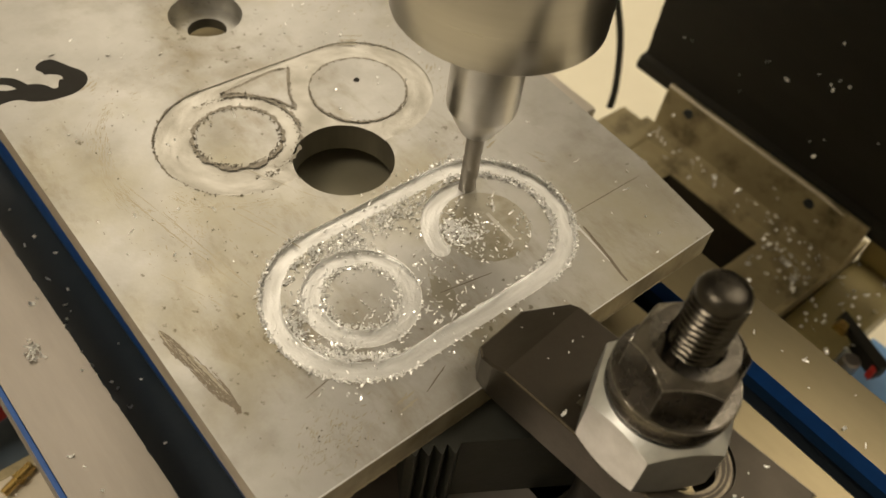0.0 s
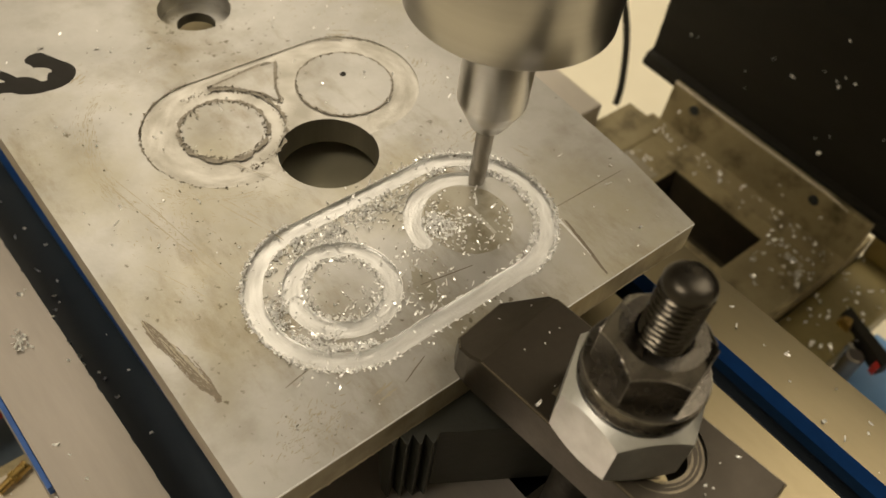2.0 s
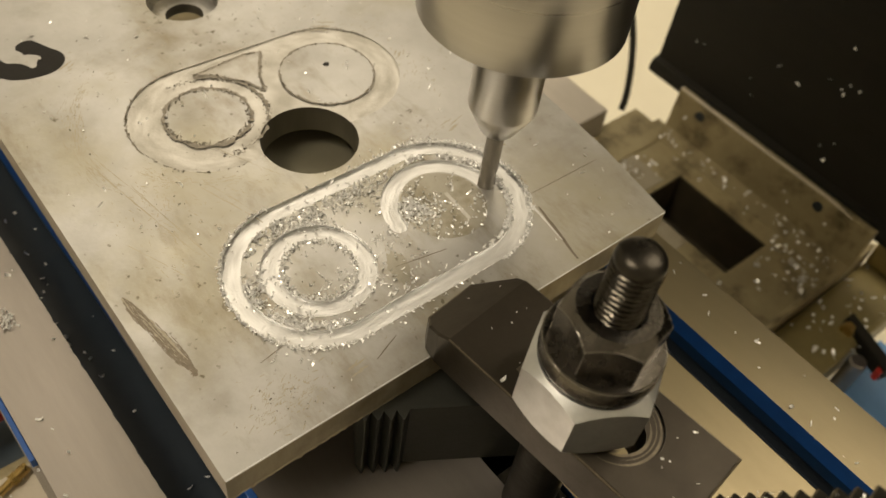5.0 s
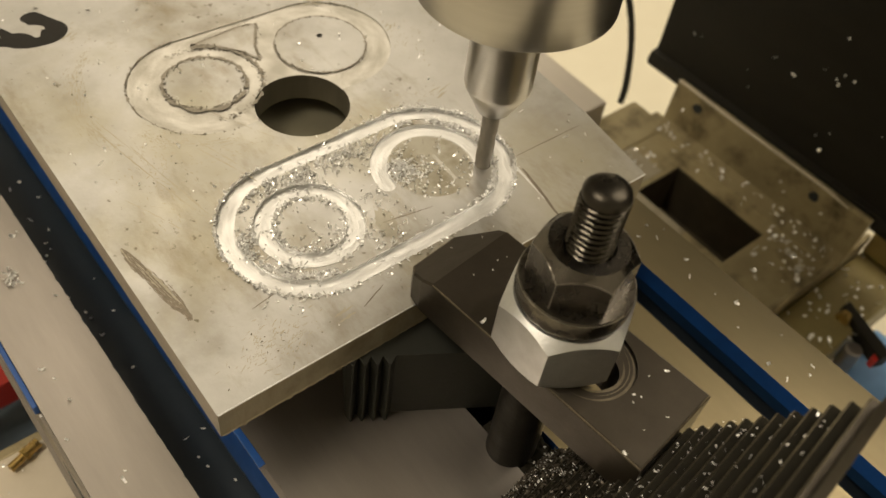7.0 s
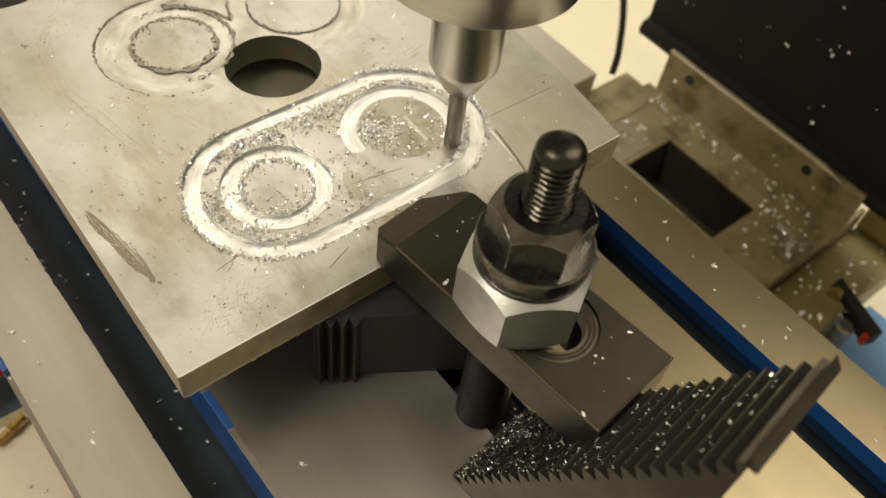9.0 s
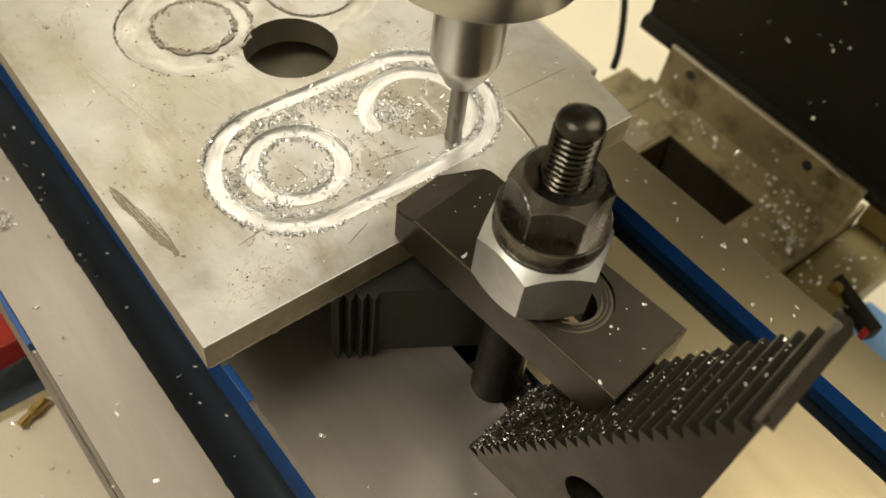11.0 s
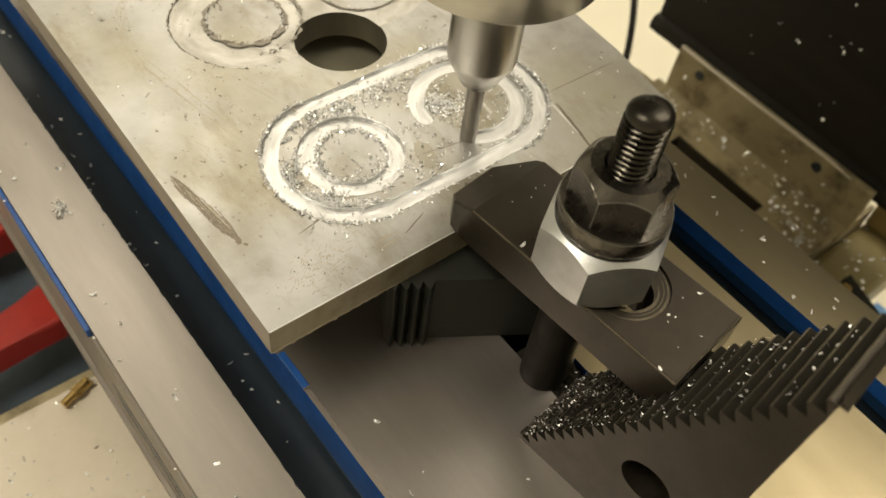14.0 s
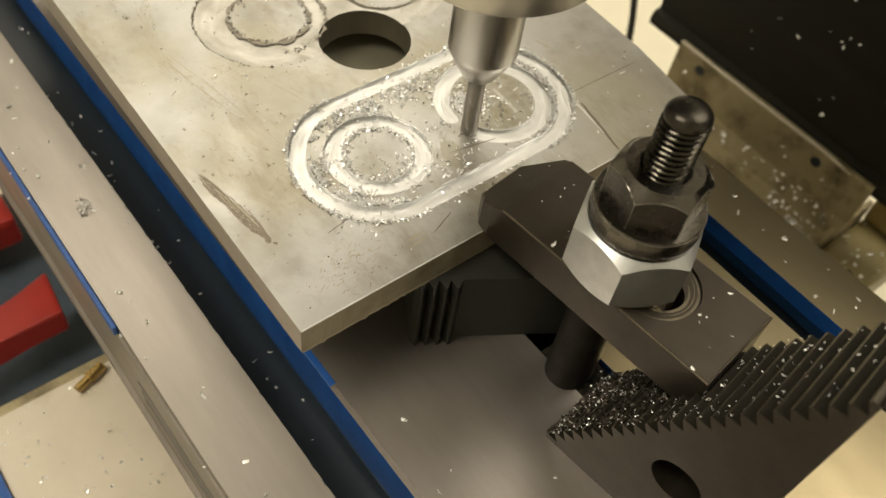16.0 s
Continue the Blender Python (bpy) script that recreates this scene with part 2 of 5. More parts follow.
# The blue paint again, with the slot's shade put into the colour.
NAVY = surface("blue_paint_shade", (0.014, 0.050, 0.135), 0.35, 0.0, (0.010, 0.026, 0.060), 90, 0.8, 0.1, 500)
CAST = surface("oily_cast_iron", (0.47, 0.41, 0.255), 0.40, 0.3, (0.28, 0.235, 0.138), 45, 0.9, 0.3, 500, (1, 1, 1), 0.15,
               (0.10, 0.08, 0.045), 60, (0.50, 0.72))
RUBBER = surface("black_rubber", (0.013, 0.0122, 0.0095), 0.55, 0.0, (0.019, 0.018, 0.014), 120, 0.8, 0.3, 400)
RUBBER.node_tree.nodes["Principled BSDF"].inputs["Specular IOR Level"].default_value = 0.25
CREAM = surface("cream_enamel", (0.83, 0.79, 0.65), 0.45, 0.0, (0.77, 0.73, 0.59), 25, 0.8, 0.05, 200)
WHITE = surface("white_wall_paint", (0.74, 0.73, 0.69), 0.6, 0.0, (0.68, 0.67, 0.63), 8, 0.8, 0.05, 60)
BRASS = surface("brass", (0.55, 0.40, 0.15), 0.3, 0.95, (0.40, 0.28, 0.10), 300, 0.8)
RED = surface("red_plastic", (0.45, 0.03, 0.02), 0.4, 0.0, (0.33, 0.02, 0.015), 80, 0.8)
BLUE_GREY = surface("blue_grey_plastic", (0.07, 0.105, 0.15), 0.5, 0.0, (0.03, 0.045, 0.06), 60, 0.8)
LIGHT_BLUE = surface("light_blue_paint", (0.15, 0.33, 0.66), 0.45, 0.0, (0.12, 0.27, 0.55), 60, 0.8)
# Darker and greyer than the plate, for the disc inside the ring.
GREYER_DISC = surface("greyer_aluminium", (0.43, 0.415, 0.365), 0.46, 0.85, (0.34, 0.322, 0.27), 130, 0.9, 0.12, 700, (1, 1, 1), 0.12, (0.22, 0.195, 0.13), 75, (0.52, 0.74))
INK = surface("black_marker_ink", (0.010, 0.009, 0.008), 0.85, 0.0, (0.016, 0.014, 0.012), 300, 0.8)
SADDLE = surface("pale_enamel", (0.73, 0.67, 0.575), 0.4, 0.05, (0.61, 0.55, 0.45), 40, 0.8, 0.05, 300, (1, 1, 1), 0.1, (0.42, 0.36, 0.26), 30, (0.56, 0.8))
OCHRE = surface("ochre_paint", (0.42, 0.33, 0.12), 0.45, 0.0, (0.26, 0.2, 0.08), 60, 0.8)
OLIVE = surface("oily_olive_paint", (0.30, 0.25, 0.11), 0.42, 0.1, (0.17, 0.138, 0.06), 50, 0.9, 0.2, 400)
SMUDGE = surface("brown_smudge", (0.32, 0.285, 0.205), 0.47, 0.82, (0.45, 0.428, 0.365), 120, 0.9, 0.1, 700)
OIL = surface("oil_film", (0.36, 0.345, 0.295), 0.40, 0.85, (0.28, 0.265, 0.22), 90, 0.8)
SCRATCH = surface("scratched_metal", (0.13, 0.11, 0.085), 0.4, 0.7, (0.24, 0.21, 0.17), 900, 0.9)
BURR = surface("dark_burrs", (0.22, 0.20, 0.165), 0.5, 0.5, (0.38, 0.355, 0.31), 600, 0.9, 0.6, 1500)
SMEAR = surface("dark_scuffed_metal", (0.27, 0.24, 0.175), 0.5, 0.6, (0.46, 0.435, 0.37), 900, 0.8, 0.8, 1500, (1, 0.12, 1))


# ---- mesh helpers (millimetres in, metres out) ----
def mesh_object(name, bm, material, parent=None, label="", smooth=False, at=None):
    """Links a bmesh given in mm. at: the object's own place; the vertices are given in the plan."""
    off = Vector(at) if at else Vector((0, 0, 0))
    for v in bm.verts:
        v.co = (v.co - off) * MM
    bmesh.ops.recalc_face_normals(bm, faces=bm.faces)
    me = bpy.data.meshes.new(name)
    bm.to_mesh(me)
    bm.free()
    for m in material if isinstance(material, (list, tuple)) else [material]:
        me.materials.append(m)
    if smooth:
        for p in me.polygons:
            p.use_smooth = True
        me.set_sharp_from_angle(angle=radians(35))
    ob = new(name, me)
    ob.matrix_basis = Matrix.Translation(off * MM)
    if parent:
        ob.parent = parent
    if label:
        ob["label"] = label
    return ob


def part(name, bm, material, parent, label="", smooth=False):
    return mesh_object(name, bm, material, parent, label, smooth)


def thing(name, label, category, at=(0, 0, 0), group="", kind=""):
    ob = new(name)
    ob.empty_display_size = 0.01
    ob.matrix_basis = Matrix.Translation(Vector(at) * MM)
    return tagged(ob, label, category, group, kind)


def prism(pts, z0, z1, bm=None, bevel=0.0):
    bm = bm or bmesh.new()
    low = [bm.verts.new((x, y, z0)) for x, y in pts]
    top = [bm.verts.new((x, y, z1)) for x, y in pts]
    bm.faces.new(low[::-1])
    caps = [bm.faces.new(top)]
    for i in range(len(pts)):
        j = (i + 1) % len(pts)
        bm.faces.new((low[i], low[j], top[j], top[i]))
    if bevel:
        bmesh.ops.bevel(bm, geom=list({e for e in bm.edges}), offset=bevel, segments=2, affect="EDGES", profile=0.6)
    return bm


def box(x0, x1, y0, y1, z0, z1, bevel=0.0, bm=None):
    return prism([(x0, y0), (x1, y0), (x1, y1), (x0, y1)], z0, z1, bm, bevel)


def lathe(profile, cx=0, cy=0, n=64, bm=None):
    """Turns (radius, z) pairs round the upright axis through (cx, cy); closed where the radius is 0."""
    bm = bm or bmesh.new()
    rings = []
    for r, z in profile:
        if r <= 1e-6:
            rings.append([bm.verts.new((cx, cy, z))])
        else:
            rings.append([bm.verts.new((cx + r * math.cos(2 * math.pi * k / n), cy + r * math.sin(2 * math.pi * k / n), z)) for k in range(n)])
    for a, b in zip(rings, rings[1:]):
        for k in range(n):
            q = [a[k % len(a)], a[(k + 1) % len(a)], b[(k + 1) % len(b)], b[k % len(b)]]
            q = list(dict.fromkeys(q))
            if len(q) > 2:
                bm.faces.new(q)
    return bm


def tube(points, r, n=10, bm=None):
    """A round bar or cable along points."""
    bm = bm or bmesh.new()
    pts = [Vector(p) for p in points]
    rings = []
    for i, p in enumerate(pts):
        d = (pts[min(i + 1, len(pts) - 1)] - pts[max(i - 1, 0)]).normalized()
        s = d.cross(Vector((0.3, 0.9, 0.31))).normalized()
        u = d.cross(s)
        rings.append([bm.verts.new(p + r * (math.cos(2 * math.pi * k / n) * s + math.sin(2 * math.pi * k / n) * u)) for k in range(n)])
    for a, b in zip(rings, rings[1:]):
        for k in range(n):
            bm.faces.new((a[k], a[(k + 1) % n], b[(k + 1) % n], b[k]))
    bm.faces.new(rings[0][::-1])
    bm.faces.new(rings[-1])
    return bm


ON_TABLE, ON_SADDLE = [], []


# ---- the mill table ----
TABLE_Z = -37.9


def shifted(bm, off):
    for v in bm.verts:
        v.co -= Vector(off)
    return bm


def build_table():
    table = thing("mill_table", "long ground-steel milling table with blue-painted T-slots, dusted with chips", "machine table", (67, 0, TABLE_Z - 40))
    off = (67, 0, TABLE_Z - 40)
    y0, y1 = -170, 330

    def extrude(prof, mats_of):
        bm = bmesh.new()
        a = [bm.verts.new((x, y0, z)) for x, z in prof]
        b = [bm.verts.new((x, y1, z)) for x, z in prof]
        for i in range(len(prof)):
            j = (i + 1) % len(prof)
            f = bm.faces.new((a[i], a[j], b[j], b[i]))
            f.material_index = mats_of(prof[i], prof[j])
        bm.faces.new(a)
        bm.faces.new(b[::-1])
        for v in bm.verts:
            v.co -= Vector(off)
        return bm

    prof = [(-28.5, TABLE_Z - 40), (-28.5, TABLE_Z)]
    for s0, s1, lip, paint, lean in ((-7.4, 8.6, 15, 13.0, 1.1), (64.0, 77.0, 12, 6.0, 0.0), (133.0, 146.4, 11, 6.5, 0.0)):
        prof += [(s0, TABLE_Z), (s0, TABLE_Z - 10), (s0 - 5, TABLE_Z - 10), (s0 - 5, TABLE_Z - 20), (s1 + 3, TABLE_Z - 20), (s1 + 3, TABLE_Z - lip), (s1 - lean, TABLE_Z - lip), (s1 - lean, TABLE_Z - paint), (s1, TABLE_Z)]
    prof += [(167.0, TABLE_Z), (167.0, TABLE_Z - 40)]

    def mats(p, q):
        # Strips right of the middle slot carry that reflected olive.
        if p[1] == q[1] == TABLE_Z and p[0] > 70:
            return 3
        if p[1] == q[1] == TABLE_Z or (p[0] == q[0] and p[0] in (167.0,)):
            return 0
        if q in ((8.6, TABLE_Z), (77.0, TABLE_Z), (146.4, TABLE_Z)):
            return 1
        # Walls below the lit blue band take the shaded blue.
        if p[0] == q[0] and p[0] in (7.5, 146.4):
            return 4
        if p[0] == q[0] == -28.5:
            return 0
        # The slots' insides take the dark recess colour.
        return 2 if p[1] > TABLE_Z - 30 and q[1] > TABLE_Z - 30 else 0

    part("tabletop", extrude(prof, mats), [GROUND_STEEL, BLUE, DARK_SLOT, OLIVE_TABLE, NAVY], table)
    # the table's side: a painted upper edge on the far length, dark strips for the grooves' shade on the near one, a
    # bare band and a worn lower lip
    part("painted_edge", shifted(box(-30.0, -28.55, 52, 330, TABLE_Z - 4.5, TABLE_Z - 1.0, 0.3), off), BLUE, table, "blue painted upper edge of the table side")
    side = [(-28.55, TABLE_Z - 4.6), (-29.3, TABLE_Z - 5.0), (-29.3, TABLE_Z - 46), (-30.6, TABLE_Z - 46.6), (-30.6, TABLE_Z - 51), (-28.55, TABLE_Z - 51)]
    part("side_band", extrude(side, lambda p, q: 0), SIDE_STEEL, table, "bare grey band on the table side")
    for z0, z1 in ((-24.4, -22.6), (-30.4, -28.6), (-34.2, -33.4)):
        part("groove_shade", shifted(box(-29.42, -29.2, -170, 46, TABLE_Z + z0, TABLE_Z + z1), off), DARK_SLOT, table, "dark strip for a groove's shade along the table side")
    part("paint_edge", shifted(box(8.65, 10.7, 2, 15, TABLE_Z - 1, TABLE_Z + 0.35, 0.2), off), BLUE, table, "flaking blue paint on the slot edge")
    ragged = random.Random(19)
    chipped = bmesh.new()
    for _ in range(40):
        y, w, ln = ragged.uniform(-80, 150), ragged.uniform(0.08, 0.3), ragged.uniform(0.8, 3.6)
        q = [(-7.42 - w, y), (-7.42, y - ln * 0.6), (-7.42, y + ln * 0.5), (-7.42 - 0.6 * w, y + ln * 0.35)]
        chipped.faces.new([chipped.verts.new((px - off[0], py - off[1], 40.02)) for px, py in q])
    part("edge_nicks", chipped, DARK_SLOT, table, "dark nicks along the slot edge")["kind"] = "stuff"
    crust = bmesh.new()
    rng = random.Random(4)
    pairs = []
    for k in range(60):
        y = -75 + 76 * k / 59
        pairs.append((crust.verts.new((8.65 - off[0], y - off[1], 40.03)), crust.verts.new((10.2 + rng.uniform(-0.35, 0.4) - off[0], y - off[1], 40.03))))
    for (a, b), (c, d) in zip(pairs, pairs[1:]):
        crust.faces.new((a, b, d, c))
    part("edge_crust", crust, SIDE_STEEL, table, "brown grime along the slot edge")
    table.matrix_basis = table.matrix_basis @ pose(0, 0, 0, 0, 0, 0.8)
    ON_TABLE.append(table)


build_table()


# ---- the workpiece: an aluminium plate with milled grooves ----
DEPTH = 0.9
TOOL_R = 2.5


def arc_points(cx, cy, r, a0, a1, step=3.0):
    n = max(2, int(abs(a1 - a0) / step))
    return [(cx + r * math.cos(radians(a0 + (a1 - a0) * i / n)), cy + r * math.sin(radians(a0 + (a1 - a0) * i / n))) for i in range(n + 1)]


def stadium(ax, ay, ra, bx, by, rb):
    """The outline round two circles, tangent lines between them."""
    d = math.atan2(by - ay, bx - ax)
    w = math.acos((ra - rb) / math.hypot(bx - ax, by - ay))
    return arc_points(ax, ay, ra, math.degrees(d + w), math.degrees(d - w) + 360) + arc_points(bx, by, rb, math.degrees(d - w), math.degrees(d + w))


def inside(p, poly):
    x, y = p
    c = False
    for (x0, y0), (x1, y1) in zip(poly, poly[1:] + poly[:1]):
        if (y0 > y) != (y1 > y) and x < x0 + (y - y0) / (y1 - y0) * (x1 - x0):
            c = not c
    return c


def ring(cx, cy, r):
    return arc_points(cx, cy, r, 0, 357)


PLATE = [(0, 0), (140.6, 0), (144.6, 30), (146, 70), (147, 225), (1.0, 225)]
PLATE_T = 9.5
RING_A = (47.6, 36.8)
CUT_END = CUT_START + CUT_RATE * 16.0
HOLE = ring(71.8, 78.5, 14.2)
BORE, BORE_IN = ring(72.6, 156.5, 11.6), ring(72.6, 156.5, 6.2)
ST_OUT = stadium(47.5, 37.3, 24.2, 89.2, 37.4, 24.3)
ST_IN = stadium(47.5, 37.3, 19.2, 89.2, 37.4, 19.3)
RA_OUT, RA_IN = ring(*RING_A, 14.9), ring(*RING_A, 9.9)
R2_OUT = arc_points(CUT_X, CUT_Y, CUT_R + TOOL_R, 178, CUT_END) \
    + arc_points(CUT_X, CUT_Y, CUT_R - TOOL_R, CUT_END, 178) + arc_points(CUT_X + CUT_R * math.cos(radians(178)), CUT_Y + CUT_R * math.sin(radians(178)), TOOL_R, 358, 178, 20)[1:-1]
OLD_A, OLD_B = (52.0, 102.0), (92.6, 100.8)
OST_OUT = stadium(*OLD_A, 22.8, *OLD_B, 22.8)
OA_OUT, OA_IN = ring(*OLD_A, 17.6), ring(*OLD_A, 12.2)
OB_IN = ring(*OLD_B, 14.6)
TRI = [(57.0, 120.5), (75.4, 121.8), (80.5, 120.0), (74.6, 110.6), (71.8, 103.5), (69.0, 109.5), (63.5, 116.2)]


def region(p):
    """Depth and material of a spot of the plate's top; None inside a through hole."""
    if inside(p, HOLE):
        return None
    if inside(p, BORE):
        return None if inside(p, BORE_IN) else (-6.0, 0)
    if inside(p, R2_OUT) or (inside(p, RA_OUT) and not inside(p, RA_IN)) or (inside(p, ST_OUT) and not inside(p, ST_IN)):
        return (-DEPTH, 1)
    if inside(p, OST_OUT) and not inside(p, OA_IN) and not inside(p, OB_IN) and not inside(p, TRI):
        return (-0.45, 2)
    return (0.0, 0)


OUTER_EDGE = {(round(x, 2), round(y, 2)) for lp in (ST_OUT, RA_OUT, OST_OUT) for x, y in lp}


def lane_of(x, y, z):
    """0 at a groove's inner edge, 1 at its outer edge."""
    if (round(x, 2), round(y, 2)) in OUTER_EDGE or CUT_R < math.hypot(x - CUT_X, y - CUT_Y) < CUT_R + 3:
        return 1.0
    return 0.0


def relief(loops, spot, bottom, off, side=0):
    """A slab whose top is cut by the loops into regions; spot() tells each region's height and material, None where it is pierced."""
    verts, edges = [], []
    for lp in loops:
        k = len(verts)
        verts += [Vector(p) for p in lp]
        edges += [(k + i, k + (i + 1) % len(lp)) for i in range(len(lp))]
    v2, _, faces, _, _, _ = geometry.delaunay_2d_cdt(verts, edges, [], 1, 1e-4)
    bm = bmesh.new()
    made, sides = {}, {}

    def vert(i, z):
        key = (i, round(z, 3))
        if key not in made:
            made[key] = bm.verts.new((v2[i].x - off[0], v2[i].y - off[1], z - off[2]))
        return made[key]

    for f in faces:
        c = sum((v2[i] for i in f), Vector((0, 0))) / len(f)
        r = spot((c.x, c.y))
        if r:
            bm.faces.new([vert(i, r[0]) for i in f]).material_index = r[1]
            bm.faces.new([vert(i, bottom) for i in reversed(f)]).material_index = 0
        for i, j in zip(f, f[1:] + f[:1]):
            sides.setdefault((min(i, j), max(i, j)), []).append(r)
    for (i, j), rs in sides.items():
        za = rs[0][0] if rs[0] else bottom
        zb = (rs[1][0] if rs[1] else bottom) if len(rs) > 1 else bottom
        if abs(za - zb) > 1e-4:
            f = bm.faces.new((vert(i, za), vert(j, za), vert(j, zb), vert(i, zb)))
            ms = [r[1] for r in rs if r]
            f.material_index = max(ms) if ms and min(za, zb) > bottom else side
    return bm


def inset(poly, d):
    """The outline drawn in by d."""
    area2 = sum(x0 * y1 - x1 * y0 for (x0, y0), (x1, y1) in zip(poly, poly[1:] + poly[:1]))
    s = 1 if area2 > 0 else -1
    out = []
    for k in range(len(poly)):
        a, b, c = Vector(poly[k - 1]), Vector(poly[k]), Vector(poly[(k + 1) % len(poly)])
        n0 = Vector((-(b - a).y, (b - a).x)).normalized() * s
        n1 = Vector((-(c - b).y, (c - b).x)).normalized() * s
        m = (n0 + n1)
        q = b + m * (d / max(0.3, 1 + n0.dot(n1)))
        out.append((q.x, q.y))
    return out


def build_plate():
    loops = [PLATE, HOLE, BORE, BORE_IN, ST_OUT, ST_IN, RA_OUT, RA_IN, R2_OUT, OST_OUT, OA_IN, OB_IN, TRI]
    plate = thing("workpiece_plate", "worn aluminium plate with milled oval grooves and one round hole", "metal plate", (0, 0, -PLATE_T))
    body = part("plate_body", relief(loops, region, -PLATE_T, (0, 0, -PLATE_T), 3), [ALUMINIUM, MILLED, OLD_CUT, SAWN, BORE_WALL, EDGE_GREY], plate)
    for p in body.data.polygons:
        c = p.center / MM
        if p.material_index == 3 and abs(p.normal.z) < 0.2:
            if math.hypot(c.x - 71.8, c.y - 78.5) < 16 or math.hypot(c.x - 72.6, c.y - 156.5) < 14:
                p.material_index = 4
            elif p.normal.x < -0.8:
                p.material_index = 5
    lane = body.data.attributes.new("lane", "FLOAT", "POINT")
    for k, v in enumerate(body.data.vertices):
        lane.data[k].value = lane_of(v.co.x / MM, v.co.y / MM, v.co.z / MM)
    # a bright line along the front edge
    part("edge_break", tube([(0.2, -0.02, PLATE_T - 0.12), (140.4, -0.02, PLATE_T - 0.12)], 0.22, 8), MILLED, plate)
    rng = random.Random(8)
    burr = bmesh.new()
    rows = []
    for k in range(150):
        x = 0.4 + 139.6 * k / 149
        low = 0.25 - max(0.0, noise.noise(Vector((x * 0.7, 2, 0))) + rng.uniform(-0.25, 0.35)) * 1.1
        rows.append([burr.verts.new((x, -0.03, 0.5)), burr.verts.new((x, -0.28, min(low, 0.3))), burr.verts.new((x, -0.05, min(low, 0.3)))])
    for p, q in zip(rows, rows[1:]):
        burr.faces.new((p[0], q[0], q[1], p[1]))
        burr.faces.new((p[1], q[1], q[2], p[2]))
    part("edge_burr", burr, SAWN, plate, "ragged burr along the lower edge")
    ON_TABLE.append(plate)
    return plate


workpiece = build_plate()

# The stock that is still to be milled on the ring: short lengths, each of which sinks into the plate as the cutter
# reaches it.
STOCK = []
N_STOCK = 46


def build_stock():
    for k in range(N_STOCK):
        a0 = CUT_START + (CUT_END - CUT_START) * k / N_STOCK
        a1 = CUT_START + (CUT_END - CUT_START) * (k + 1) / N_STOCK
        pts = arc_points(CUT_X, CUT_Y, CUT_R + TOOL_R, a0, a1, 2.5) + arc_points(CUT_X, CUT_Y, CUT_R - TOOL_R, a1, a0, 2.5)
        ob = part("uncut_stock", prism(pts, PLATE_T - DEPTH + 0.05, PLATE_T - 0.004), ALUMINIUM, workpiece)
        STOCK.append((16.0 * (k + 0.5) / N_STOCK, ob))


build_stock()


# ---- the spindle and its cutter ----
def build_spindle():
    sp = thing("milling_spindle", "bright turned-steel spindle nose and holder with a slim end mill", "spindle")
    part("spindle_nose", lathe([(0, 58.0), (14, 58.0), (24.5, 58.3), (25.1, 58.9), (25.1, 85.0), (24.7, 85.6), (24.7, 87.0), (31, 87.0), (31, 118), (0, 118)], n=96), TURNED, sp, smooth=True)
    # Out of view: added as a dark mass for strap and table to mirror.
    part("unseen_spindle_housing", lathe([(0, 118.05), (56, 118.05), (58, 120), (58, 420), (0, 420)], n=64), BLACK_STEEL, sp, smooth=True)
    holder = part("tool_holder", lathe([(0, 21.0), (4.2, 21.0), (4.8, 21.4), (8.95, 29.4), (9.2, 30.4), (9.2, 58.05), (0, 58.05)], n=72), TURNED, sp, "smooth tapered tool holder", smooth=True)
    bm = bmesh.new()
    n, levels = 40, 34
    rows = []
    for i in range(levels + 1):
        z = -DEPTH + 0.03 + (22.0 + DEPTH) * i / levels
        ring_v = []
        for k in range(n):
            a = 2 * math.pi * k / n
            tw = a + z * 0.32
            r = 2.42 - (0.28 * max(0, math.cos(2 * tw)) ** 3 if z < 13 else 0)
            ring_v.append(bm.verts.new((r * math.cos(a), r * math.sin(a), z)))
        rows.append(ring_v)
    for a, b in zip(rows, rows[1:]):
        for k in range(n):
            bm.faces.new((a[k], a[(k + 1) % n], b[(k + 1) % n], b[k]))
    bm.faces.new(rows[0][::-1])
    bm.faces.new(rows[-1])
    part("end_mill", bm, CARBIDE, holder, "slim fluted carbide end mill", smooth=True)
    return sp


spindle = build_spindle()


# ---- the clamp: strap, stud, nuts, step blocks ----
STUD = (69.0, -33.0)
TURN_C = 7.3       # the step block
TURN_S = 6.0       # the strap


def clamp_xy(u, v):
    """u along the strap towards the plate, v across it."""
    a = radians(TURN_S)
    return STUD[0] - math.sin(a) * u + math.cos(a) * v, STUD[1] + math.cos(a) * u + math.sin(a) * v


